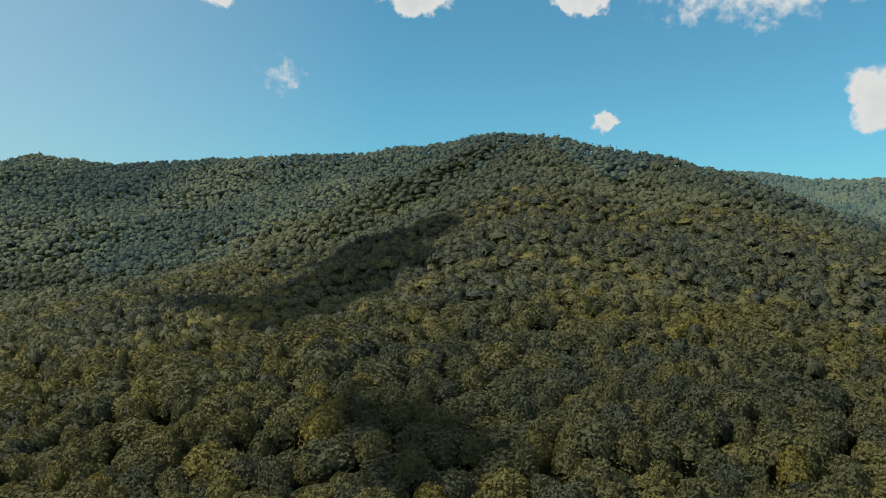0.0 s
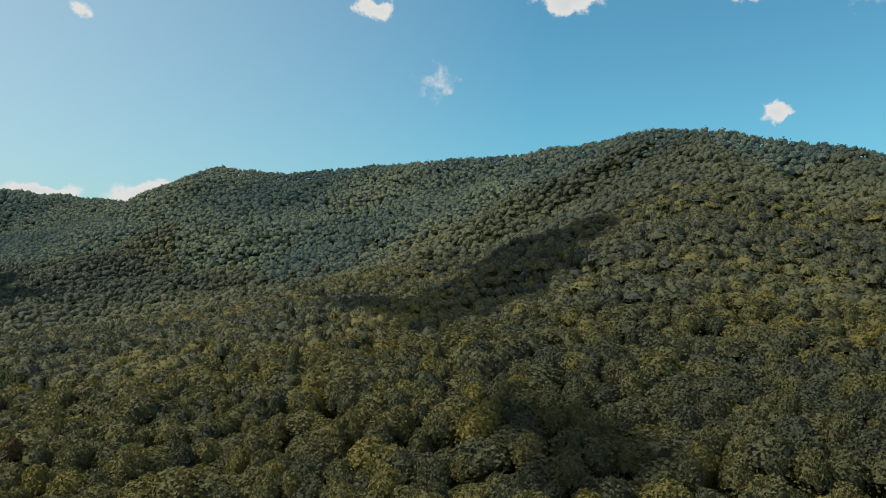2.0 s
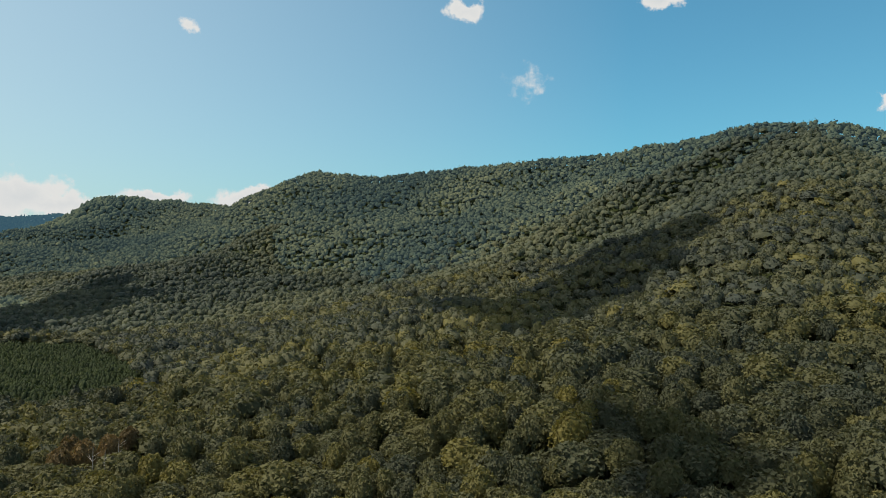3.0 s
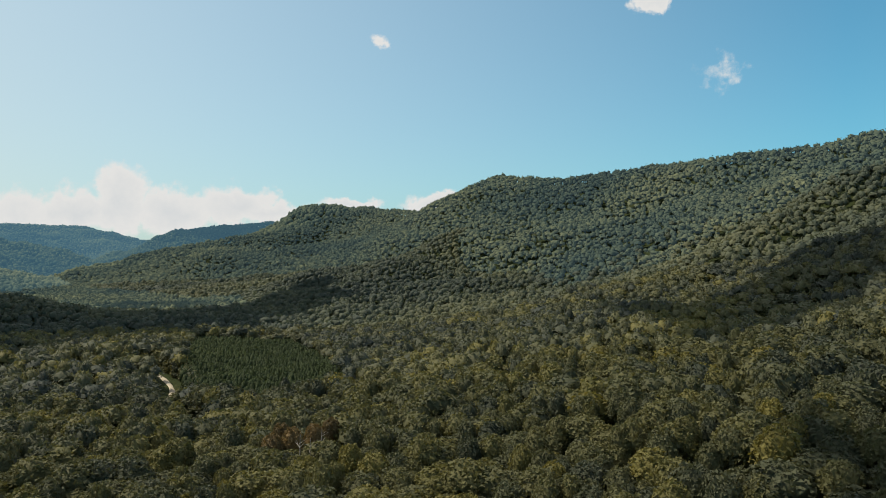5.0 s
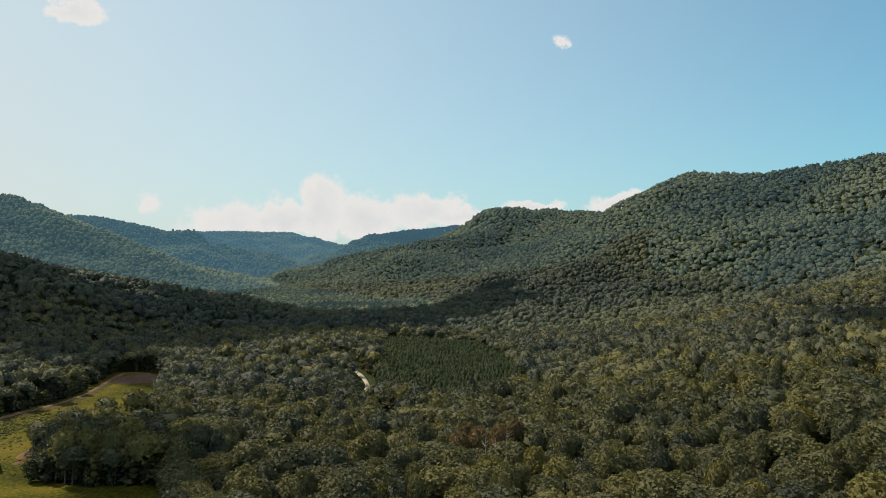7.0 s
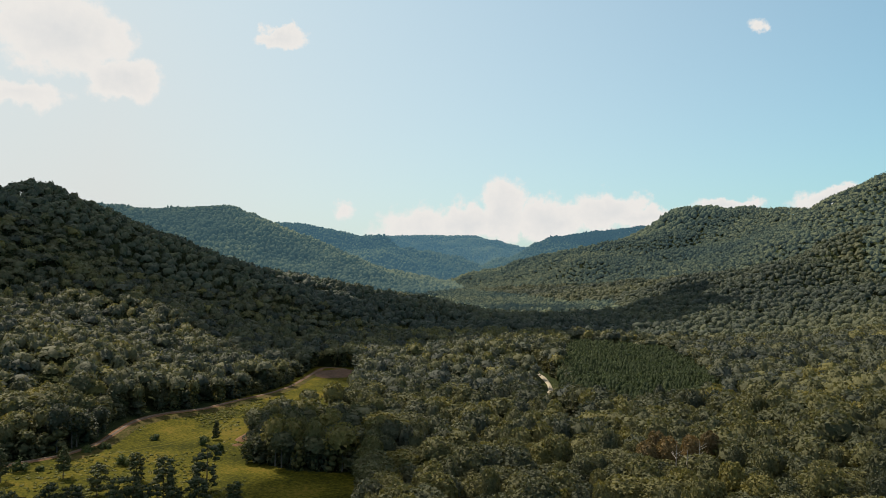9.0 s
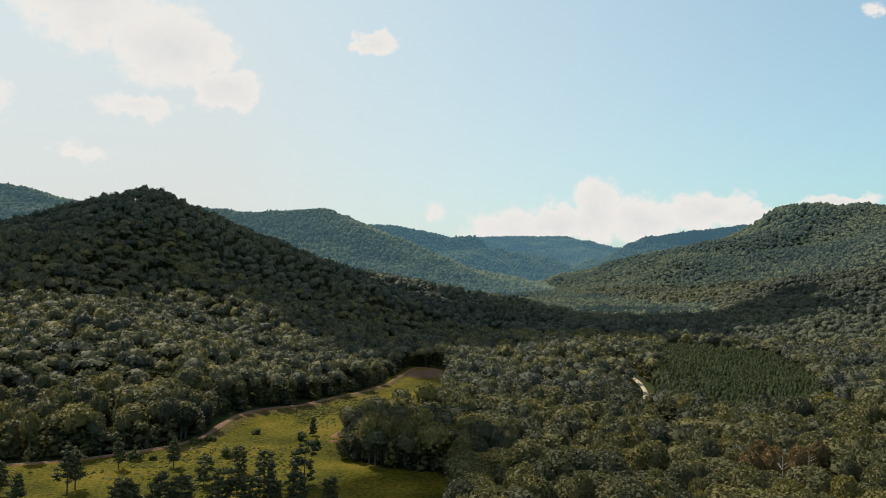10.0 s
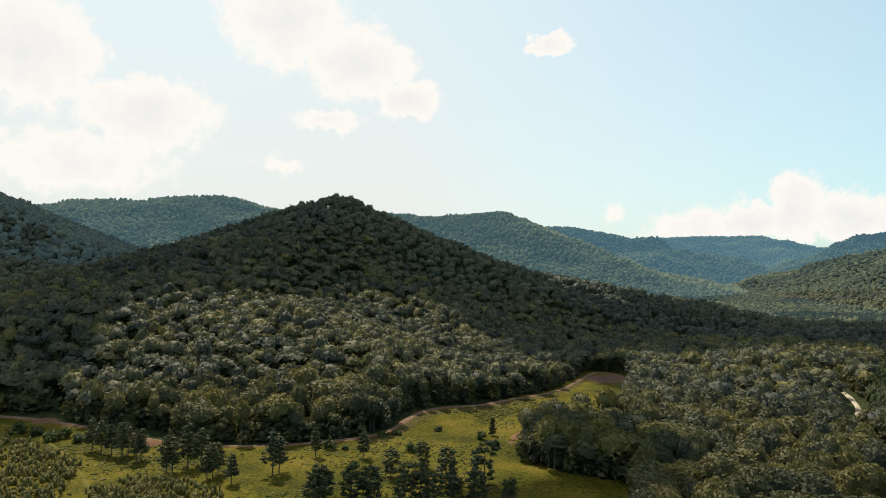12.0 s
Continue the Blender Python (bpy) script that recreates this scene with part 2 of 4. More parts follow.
cloud_mat, cnt, cbsdf = material("cloud_vapour")
cbsdf.inputs["Base Color"].default_value = (0.85, 0.86, 0.88, 1)
cbsdf.inputs["Roughness"].default_value = 1.0
cbsdf.inputs["Specular IOR Level"].default_value = 0.0
cn = world_noise(cnt, 0.02, 5.0, 0.6)
cb = mnode(cnt, "ShaderNodeBump", Strength=0.6, Distance=15.0)
cnt.links.new(cn.outputs["Fac"], cb.inputs["Height"])
cnt.links.new(cb.outputs[0], cbsdf.inputs["Normal"])
seep = cnt.nodes.new("ShaderNodeBsdfTranslucent")
seep.inputs["Color"].default_value = (0.9, 0.92, 0.95, 1)
cmix = mnode(cnt, "ShaderNodeMixShader", Fac=0.62)
cnt.links.new(cbsdf.outputs[0], cmix.inputs[1])
cnt.links.new(seep.outputs[0], cmix.inputs[2])
cnt.links.new(cmix.outputs[0], cnt.nodes["Material Output"].inputs[0])

# ---- the land: heights in metres over the meadow, the eye is EYE over it ----
def place(az, d):
    """Plan position of a bearing (degrees, counted to the left of north) and a distance."""
    return -d * math.sin(radians(az)), d * math.cos(radians(az))


def lattice(ix, iy, seed):
    v = (ix.astype(np.int64) * 374761393 + iy.astype(np.int64) * 668265263 + seed * 974711) & 0x7FFFFFFF
    v = ((v ^ (v >> 13)) * 1274126177) & 0x7FFFFFFF
    v = v ^ (v >> 16)
    return (v & 0xFFFF) / 65535.0


def value_noise(x, y, seed=0):
    ix, iy = np.floor(x), np.floor(y)
    fx, fy = x - ix, y - iy
    fx, fy = fx * fx * (3 - 2 * fx), fy * fy * (3 - 2 * fy)
    a, b = lattice(ix, iy, seed), lattice(ix + 1, iy, seed)
    c, d = lattice(ix, iy + 1, seed), lattice(ix + 1, iy + 1, seed)
    return (a + (b - a) * fx) * (1 - fy) + (c + (d - c) * fx) * fy - 0.5


def fbm(x, y, size, octaves=3, seed=0):
    total = 0.0
    for k in range(octaves):
        total = total + value_noise(x * 2 ** k / size + 17.3 * k, y * 2 ** k / size - 9.1 * k, seed + k) * 0.5 ** k
    return total


# each ridge: crest points (bearing, distance, angle of its skyline over the eye, reach of its foot), steepness, gullies
CANOPY = 13.0
MAIN = [(-56, 420, -6.5, 260), (-42, 480, -3.4, 330), (-32.3, 610, 1.0, 400), (-26.4, 790, 4.4, 440), (-22.6, 910, 7.4, 460), (-20.2, 970, 8.4, 470), (-15, 1000, 9.6, 480),
        (-11.5, 1000, 10.2, 480), (-9, 1000, 11.0, 480), (-4.3, 1010, 11.1, 460), (0.3, 1090, 10.3, 460), (7, 1200, 9.5, 460), (17.3, 1330, 8.5, 480),
        (24.6, 1420, 7.7, 500), (28.5, 1470, 7.6, 500), (30.3, 1490, 7.95, 470)]
FRONT = [(-7, 980, 10.8, 420), (-8, 720, 8.2, 400), (-8, 500, 4.2, 370), (-7, 360, -0.5, 320), (-5, 250, -5.5, 250), (-3, 150, -15, 180)]
RIGHT = [(-17, 980, 9.0, 420), (-20, 720, 6.4, 390), (-23, 500, 2.6, 350), (-25, 340, -2.5, 300), (-26, 230, -8.5, 240), (-28, 150, -16, 170)]
APRON = [(20, 1000, 0.6, 380), (30, 1120, 0.6, 450), (40, 1350, 0.3, 540), (47, 1600, 0.1, 500)]
WEST = [(30.3, 1500, 7.8, 460), (33, 1640, 6.0, 500), (36.5, 1760, 4.9, 600), (41.5, 1930, 5.1, 700), (44.4, 2020, 5.4, 680), (46.2, 2080, 5.1, 560),
        (48.3, 2120, 3.6, 460), (51, 2150, 2.2, 420), (54, 2200, 1.0, 380), (58.4, 2250, -0.4, 300), (63, 2300, -0.9, 260)]
SPUR = [(-3, 960, 10.4, 330), (4, 860, 7.6, 320), (8.5, 770, 5.0, 310), (12.5, 680, 2.4, 300), (16.3, 600, 0.0, 280), (21, 490, -2.4, 250), (27, 380, -5.5, 220), (33, 290, -9.5, 190)]
NOSE = [(31, 1300, 4.6, 420), (38, 1120, 1.2, 360), (43, 960, -1.2, 280), (50, 900, -2.6, 220)]
HEADLAND = [(44, 3000, 3.6, 800), (49, 3050, 3.85, 800), (51.8, 3080, 3.45, 760), (55.5, 3120, 3.0, 680), (57.8, 3180, 1.8, 480), (60.5, 3250, 0.0, 360)]
FAR = [(54, 4200, 2.0, 1000), (58.2, 4150, 2.05, 1050), (60.2, 4120, 2.4, 1100), (62, 4100, 2.95, 1150), (67.5, 4100, 2.9, 1150), (72, 4150, 2.7, 1150), (78, 4200, 2.4, 1100)]
THIRD = [(71, 2950, 1.6, 650), (72.2, 2850, 2.6, 750), (74, 2780, 3.4, 800), (75.8, 2750, 3.7, 820), (77.8, 2700, 3.75, 820), (84, 2700, 3.6, 800)]
SECOND = [(73, 1950, 0.2, 300), (77.9, 1900, 3.45, 460), (80.3, 1860, 4.5, 560), (81.7, 1840, 5.0, 600), (84.7, 1850, 4.7, 620), (87.6, 1880, 4.5, 640), (91, 1900, 4.7, 640), (97, 1920, 4.2, 560)]
CONE = [(71, 540, -6.2, 90), (72.5, 560, -5.6, 110), (75.7, 590, -3.8, 160), (79, 650, -1.1, 240), (83.3, 720, 1.2, 320), (87.6, 750, 2.9, 390), (92, 760, 4.5, 440), (93.6, 760, 5.9, 445),
        (94.9, 760, 6.6, 450), (96.2, 762, 6.1, 450), (97.6, 765, 5.1, 445), (100, 775, 4.1, 440), (103.6, 800, 3.1, 430), (106.9, 830, 1.7, 410), (109.5, 850, 0.4, 370), (114, 880, -2, 330)]
KNEE = [(95, 690, 4.0, 240), (95.5, 600, 0.9, 220), (96.5, 500, -3.0, 170)]
BACK = [(96, 2000, 3.4, 800), (100, 1950, 4.75, 850), (103.6, 1920, 5.6, 850), (106.6, 1900, 5.55, 850), (110.1, 1900, 5.0, 850), (113.5, 1900, 4.85, 850), (118, 1850, 4.2, 800), (126, 1800, 3.5, 800)]
SOUTH = [(108, 1350, -0.4, 520), (111.6, 1300, 1.9, 600), (114.6, 1270, 3.2, 650), (117.7, 1250, 4.7, 680), (122, 1230, 6.0, 700), (130, 1200, 6.5, 700), (150, 1250, 5.5, 700)]
EAST = [(-8, 2500, 5.0, 1000), (-21, 2150, 7.9, 1000), (-24, 2100, 7.75, 1000), (-26, 2080, 7.4, 1000), (-27.3, 2070, 6.95, 1000), (-32.3, 2050, 6.8, 1000), (-45, 2000, 6.0, 1000), (-70, 2100, 5.0, 1000)]
BEHIND = [(-75, 2500, 4.0, 1100), (-120, 2300, 4.5, 1100), (180, 2200, 5.0, 1100), (150, 2100, 5.0, 1100)]
KNOLL = [(66, 330, -9.0, 80), (61, 430, -5.6, 110), (57, 520, -4.9, 130)]

RIDGES = [(MAIN, 1.12, 1.0), (WEST, 1.25, 1.0), (FRONT, 1.05, 0.5), (RIGHT, 1.05, 0.5), (APRON, 1.3, 1.3), (SPUR, 1.25, 0.4), (NOSE, 1.3, 0.6), (HEADLAND, 1.3, 1.0), (FAR, 1.2, 1.0), (THIRD, 1.2, 1.0), (SECOND, 1.2, 1.0),
          (CONE, 1.15, 0.5), (KNEE, 1.3, 0.3), (BACK, 1.2, 1.0), (SOUTH, 1.2, 0.8), (EAST, 1.2, 1.0), (BEHIND, 1.2, 1.0), (KNOLL, 1.5, 0.2)]


HAZE = [2 if crest in (SECOND, BACK, EAST) else 3 if crest in (THIRD, HEADLAND, BEHIND) else 4 if crest is FAR else 1 if crest in (MAIN, WEST, SOUTH) else 0 for crest, _, _ in RIDGES]


def land_height(x, y, whose=False):
    """Height of the ground at plan positions (arrays), or which ridge makes it (-1: the valley floor)."""
    x, y = np.asarray(x, float), np.asarray(y, float)
    d = np.hypot(x, y)
    land = 0.006 * np.clip(d - 330, 0, 4000) + 1.2 * fbm(x, y, 90, 2, 5) * np.clip(d / 300, 0, 1)
    floor, folds, k = land, fbm(x, y, 330, 3, 11), 14.0
    off_crest = np.full(x.shape, 1e9)
    most, lead = land + 5.0, np.full(x.shape, -1)
    for number, (crest, power, rough) in enumerate(RIDGES):
        pts = [(*place(az, r), EYE + r * math.tan(radians(el)) - CANOPY, w) for az, r, el, w in crest]
        seen = []
        for a, b in zip(pts, pts[1:]):
            ux, uy = b[0] - a[0], b[1] - a[1]
            s = np.clip(((x - a[0]) * ux + (y - a[1]) * uy) / (ux * ux + uy * uy), 0, 1)
            seen.append((np.hypot(x - a[0] - s * ux, y - a[1] - s * uy), a[2] + (b[2] - a[2]) * s, a[3] + (b[3] - a[3]) * s))
        least = np.min([away for away, _, _ in seen], 0)
        off_crest = np.minimum(off_crest, least)
        share = [np.exp(-(away - least) / 22.0) for away, _, _ in seen]
        whole = sum(share)
        top = sum(w * t for w, (_, t, _) in zip(share, seen)) / whole
        wide = sum(w * r for w, (_, _, r) in zip(share, seen)) / whole
        bend = rough * 0.22 * folds * np.clip(least / 220 - 0.25, 0, 1)

        def fall(away, top, wide):
            u = np.clip((np.sqrt(np.maximum(away + bend * wide, 0) ** 2 + 400) - 20) / wide, 0, 1)
            return floor + (top - floor) * (1 - u) ** power

        foot = np.max([fall(*one) for one in seen], 0)
        down = np.clip((least - 90) / 260, 0, 1)
        down = down * down * (3 - 2 * down)
        ridge = fall(least, top, wide) * (1 - down) + foot * down
        ridge = ridge - k * np.clip(1 - (ridge - floor) / k, 0, 1)
        lead = np.where(ridge > most, number, lead)
        most = np.maximum(most, ridge)
        land = np.maximum(land, ridge) + np.clip(k - np.abs(land - ridge), 0, k) ** 2 / (4 * k)
    if whose:
        return lead
    ribs = (16.0 + 26.0 * np.clip(d / 300 - 2, 0, 1) + 30.0 * np.clip(d / 600 - 2.5, 0, 1)) * fbm(x, y, 190, 3, 29) * np.clip((off_crest - 40) / 130, 0, 1)
    return land + np.clip((land - floor - 6) / 30, 0, 1) * (5.0 * fbm(x, y, 70, 2, 23) + ribs)


# ---- mesh helpers ----
def tri_mesh(name, verts, faces, mats, tint=None, slots=None, smooth=True):
    """A mesh of triangles from arrays."""
    me = bpy.data.meshes.new(name)
    verts, faces = np.asarray(verts, np.float32), np.asarray(faces, np.int32)
    me.vertices.add(len(verts))
    me.vertices.foreach_set("co", verts.ravel())
    me.loops.add(len(faces) * 3)
    me.loops.foreach_set("vertex_index", faces.ravel())
    me.polygons.add(len(faces))
    me.polygons.foreach_set("loop_start", np.arange(0, len(faces) * 3, 3, dtype=np.int32))
    me.polygons.foreach_set("use_smooth", np.full(len(faces), smooth))
    for m in mats:
        me.materials.append(m)
    if slots is not None:
        me.polygons.foreach_set("material_index", np.asarray(slots, np.int32))
    if tint is not None:
        me.attributes.new("tint", "FLOAT", "POINT").data.foreach_set("value", np.asarray(tint, np.float32))
    me.update(calc_edges=True)
    return me


def joined(pieces):
    """Several (verts, faces) as one."""
    vs, fs, n = [], [], 0
    for v, f in pieces:
        vs.append(v)
        fs.append(np.asarray(f) + n)
        n += len(v)
    return np.concatenate(vs), np.concatenate(fs)


def spread(shapes, which, spots, turn, wide, tall, tone):
    """Many copies of a few shapes in one pair of arrays, each set down, turned, scaled and toned."""
    vs, fs, ts, n = [], [], [], 0
    for k, (v, f) in enumerate(shapes):
        pick = np.where(which == k)[0]
        if not len(pick):
            continue
        c, s = np.cos(turn[pick])[:, None], np.sin(turn[pick])[:, None]
        w = wide[pick][:, None]
        x = (v[None, :, 0] * c - v[None, :, 1] * s) * w + spots[pick, 0:1]
        y = (v[None, :, 0] * s + v[None, :, 1] * c) * w + spots[pick, 1:2]
        z = v[None, :, 2] * tall[pick][:, None] + spots[pick, 2:3]
        vs.append(np.stack([x, y, z], -1).reshape(-1, 3))
        fs.append((f[None] + (np.arange(len(pick)) * len(v))[:, None, None]).reshape(-1, 3) + n)
        ts.append(np.repeat(tone[pick], len(v)))
        n += len(pick) * len(v)
    return np.concatenate(vs), np.concatenate(fs), np.concatenate(ts)


PHI = (1 + 5 ** 0.5) / 2
ICO_V = np.array([(-1, PHI, 0), (1, PHI, 0), (-1, -PHI, 0), (1, -PHI, 0), (0, -1, PHI), (0, 1, PHI), (0, -1, -PHI), (0, 1, -PHI), (PHI, 0, -1), (PHI, 0, 1), (-PHI, 0, -1), (-PHI, 0, 1)]) / math.hypot(1, PHI)
ICO_F = np.array([(0, 11, 5), (0, 5, 1), (0, 1, 7), (0, 7, 10), (0, 10, 11), (1, 5, 9), (5, 11, 4), (11, 10, 2), (10, 7, 6), (7, 1, 8)]
                 + [(3, 9, 4), (3, 4, 2), (3, 2, 6), (3, 6, 8), (3, 8, 9), (4, 9, 5), (2, 4, 11), (6, 2, 10), (8, 6, 7), (9, 8, 1)])
OCT_V = np.array([(1, 0, 0), (0, 1, 0), (-1, 0, 0), (0, -1, 0), (0, 0, 1), (0, 0, -1)], float)
OCT_F = np.array([(0, 1, 4), (1, 2, 4), (2, 3, 4), (3, 0, 4), (1, 0, 5), (2, 1, 5), (3, 2, 5), (0, 3, 5)])


def turned(rng):
    """A random turn."""
    q = rng.normal(size=4)
    w, x, y, z = q / np.linalg.norm(q)
    return np.array([(1 - 2 * (y * y + z * z), 2 * (x * y - z * w), 2 * (x * z + y * w)), (2 * (x * y + z * w), 1 - 2 * (x * x + z * z), 2 * (y * z - x * w)), (2 * (x * z - y * w), 2 * (y * z + x * w), 1 - 2 * (x * x + y * y))])


def lump(rng, centre, radius, flat=0.85, rough=0.22, base=(ICO_V, ICO_F)):
    v = base[0] * (1 + rng.uniform(-rough, rough, (len(base[0]), 1)))
    return v @ turned(rng) * (1, 1, flat) * radius + np.asarray(centre), base[1]


def sprays(rng, lumps, count, size, up=0.25, loose=0.33, cup=0.12, flat=1.0, slim=1.0):
    """Leaf sprays: small bent triangles on the outer skin of lumps (centre, radius)."""
    centres, sizes = np.array([c for c, _ in lumps], float), np.array([r for _, r in lumps], float)
    many = count * 4
    own = rng.choice(len(lumps), many, p=sizes ** 2 / (sizes ** 2).sum())
    out = rng.normal(size=(many, 3)) + (0, 0, up)
    out /= np.linalg.norm(out, axis=1)[:, None]
    at = centres[own] + out * (sizes[own] * rng.uniform(0.88, 1.12, many))[:, None] * (1, 1, flat)
    deep = np.linalg.norm(at[:, None] - centres[None], axis=2) / sizes[None]
    deep[np.arange(many), own] = 9
    order = np.argsort(-np.minimum(deep.min(1), 1.0) + rng.uniform(0, 0.05, many))[:count]
    at, out = at[order], out[order]
    n = out + rng.normal(size=(count, 3)) * loose
    n /= np.linalg.norm(n, axis=1)[:, None]
    side = np.cross(n, rng.normal(size=(count, 3)))
    side /= np.linalg.norm(side, axis=1)[:, None]
    other = np.cross(n, side)
    s = (size * rng.uniform(0.65, 1.3, count))[:, None]
    v = np.stack([at + side * s * 0.62, at - side * s * 0.5 + other * s * 0.6 * slim, at - side * s * 0.45 - other * s * 0.6 * slim + n * s * cup], 1).reshape(-1, 3)
    return v, np.arange(count * 3).reshape(-1, 3)


def tube(points, radii, sides=6):
    """A tapered limb through points."""
    vs, fs = [], []
    for k, (p, r) in enumerate(zip(points, radii)):
        for j in range(sides):
            a = 2 * math.pi * j / sides
            vs.append((p[0] + r * math.cos(a), p[1] + r * math.sin(a), p[2]))
        if k:
            for j in range(sides):
                a, b, c, d = (k - 1) * sides + j, (k - 1) * sides + (j + 1) % sides, k * sides + (j + 1) % sides, k * sides + j
                fs += [(a, b, c), (a, c, d)]
    return np.array(vs), np.array(fs)


def finer(base):
    """Each triangle in four, on the unit ball."""
    v, f, made = [tuple(p) for p in base[0]], [], {}

    def middle(a, b):
        key = (min(a, b), max(a, b))
        if key not in made:
            m = (np.array(v[a]) + np.array(v[b])) / 2
            made[key] = len(v)
            v.append(tuple(m / np.linalg.norm(m)))
        return made[key]

    for a, b, c in base[1]:
        ab, bc, ca = middle(a, b), middle(b, c), middle(c, a)
        f += [(a, ab, ca), (b, bc, ab), (c, ca, bc), (ab, bc, ca)]
    return np.array(v), np.array(f)


OCT, ICO = (OCT_V, OCT_F), (ICO_V, ICO_F)
DOME = finer(ICO)
FINE = finer(DOME)

# ---- shapes of trees ----
def broadleaf(rng, base, lobes, knots, leaves=0, size=0.6, radius=4.4, low=-0.55, core=1.0):
    """A broad crown like a cauliflower: lobes, knots of foliage upon them, loose sprays at the skin; ground at z 0, about 15 m tall."""
    radius, high = radius * rng.uniform(0.88, 1.12), rng.uniform(4.6, 5.8)
    spin = rng.uniform(0, 6.28)
    balls = [(np.zeros(3), 0.66)]
    for k in range(lobes):
        up = -0.35 + 1.33 * (k + 0.5) / lobes + rng.uniform(-0.1, 0.1)
        up, a = min(0.97, up), spin + 2.4 * k + rng.uniform(-0.35, 0.35)
        flat = math.sqrt(1 - up * up)
        balls.append((np.array([flat * math.cos(a), flat * math.sin(a), up]) * rng.uniform(0.54, 0.68), rng.uniform(0.31, 0.43)))

    def skin(u):
        reach = np.zeros(len(u))
        for c, r in balls:
            along = u @ c
            inner = r * r - c @ c + along * along
            reach = np.maximum(reach, np.where((inner > 0) & (along + np.sqrt(np.maximum(inner, 0)) > 0), along + np.sqrt(np.maximum(inner, 0)), 0))
        return reach

    if knots:
        u = rng.normal(size=(knots, 3)) + (0, 0, 0.35)
        u /= np.linalg.norm(u, axis=1)[:, None]
        balls += [(way * far * 0.92, rng.uniform(0.10, 0.17)) for way, far in zip(u, skin(u))]
    v, f = base[0], base[1]
    f = f[(v[f][:, :, 2] > low).all(1)]
    used, f = np.unique(f, return_inverse=True)
    v = v[used] @ np.array([(math.cos(spin), math.sin(spin), 0), (-math.sin(spin), math.cos(spin), 0), (0, 0, 1)])
    v = v * (core * skin(v) * rng.uniform(0.94, 1.06, len(v)))[:, None]
    scale, middle = np.array([radius, radius, high]), np.array([0, 0, 9.2])
    v[:, 2] *= np.where(v[:, 2] < 0, 1.5, 1.0)
    pieces = [(v * scale + middle, f.reshape(-1, 3))]
    if leaves:
        outer = [(c * scale + middle, r * (radius + high) / 2) for c, r in balls[1:]]
        pieces.append(sprays(rng, outer, leaves, size, up=0.4, loose=0.8, cup=0.12))
    return joined(pieces)


def spire(rng, leaves, size):
    """A young pine, 9 m tall: a blunt cone of boughs."""
    body = lump(rng, (0, 0, 5.6), 1.45, flat=2.3, rough=0.22, base=ICO)
    v = body[0]
    v[:, :2] *= (1.15 - 0.55 * np.clip((v[:, 2:] - 4.5) / 4.5, 0, 1))
    parts = [body]
    if leaves:
        parts.append(sprays(rng, [((0, 0, 5.0), 1.7), ((0, 0, 6.6), 1.3), ((0, 0, 8.0), 0.9)], leaves, size, up=0.6))
    return joined(parts)


rng = np.random.default_rng(7)
NEAR = [broadleaf(rng, DOME, 15 + k % 5, 70, 940, 0.64, low=-0.4, core=0.9) for k in range(10)]
NEXT = [broadleaf(rng, DOME, 13 + k % 4, 44, 300, 0.92, low=-0.4, core=0.92) for k in range(10)]
MIDDLE = [broadleaf(rng, DOME, 11 + k % 3, 10, 78, 1.2, radius=4.6, low=-0.3, core=0.92) for k in range(12)]
DISTANT = [broadleaf(rng, DOME, 9, 0, 18, 1.6, radius=4.9, low=-0.4, core=0.93) for k in range(14)]
REMOTE = [broadleaf(rng, ICO, 7, 0, 14, 1.9, radius=5.2, low=-0.7, core=0.95) for k in range(12)]
FARTHER = [lump(rng, (0, 0, 7.4), 5.2, 1.45, 0.22, ICO) for k in range(8)]
LEAST = [lump(rng, (0, 0, 7.6), 4.9, 1.6, 0.25, OCT) for k in range(8)]
SPIRES = [spire(rng, 9, 0.7) for k in range(6)]
UNDER = [joined([lump(rng, (rng.uniform(-1, 1), rng.uniform(-1, 1), z), rng.uniform(1.3, 2.0), 0.9, 0.25, (OCT_V, OCT_F)) for z in (1.4, 3.2, 5.0, 6.4)] + [sprays(rng, [((0, 0, 2), 2.3), ((0.5, 0, 4.6), 2.3), ((-0.5, 0.3, 6.4), 1.6)], 110, 0.7, loose=0.8)]) for k in range(5)]
STEM = tube([(0, 0, -0.8), (0.1, 0, 5), (0.0, 0.1, 10.5)], [0.30, 0.22, 0.10], 5)

# ---- what grows where ----
TRACK = [(72.2, 462), (73.2, 474), (74.1, 476), (74.8, 450), (76.4, 408), (78.2, 382), (83.2, 338), (86, 330), (88.2, 318), (90.5, 290), (92.7, 279), (98.9, 271), (103.2, 275), (107.3, 286), (111.2, 313), (115.9, 346), (118.3, 362), (124, 390)]
SCARS = [(115.7, 342), (116.2, 353), (108.6, 290), (108.9, 302)]
LANE = [(57.6, 452), (56.9, 432), (56.2, 415), (55.8, 398), (55.75, 382), (56.05, 366), (56.3, 352), (56.0, 335), (55, 310), (54.3, 297), (54.0, 270)]
CLEARING = [(70.0, 60), (70.6, 226), (72, 231), (76.4, 237), (79.7, 253), (79.6, 300), (77, 303), (74.2, 304), (72.9, 308), (71.9, 345), (71.6, 400), (70.9, 440), (71.0, 468), (72.3, 474), (74.6, 480), (75.7, 452), (77.0, 410), (78.6, 386), (83.2, 340), (88.2, 320), (90.5, 293),
            (93, 281), (99, 273), (103.2, 277), (107.3, 288), (111.2, 314), (116, 348), (118.3, 364), (125, 398), (140, 300), (140, 60)]
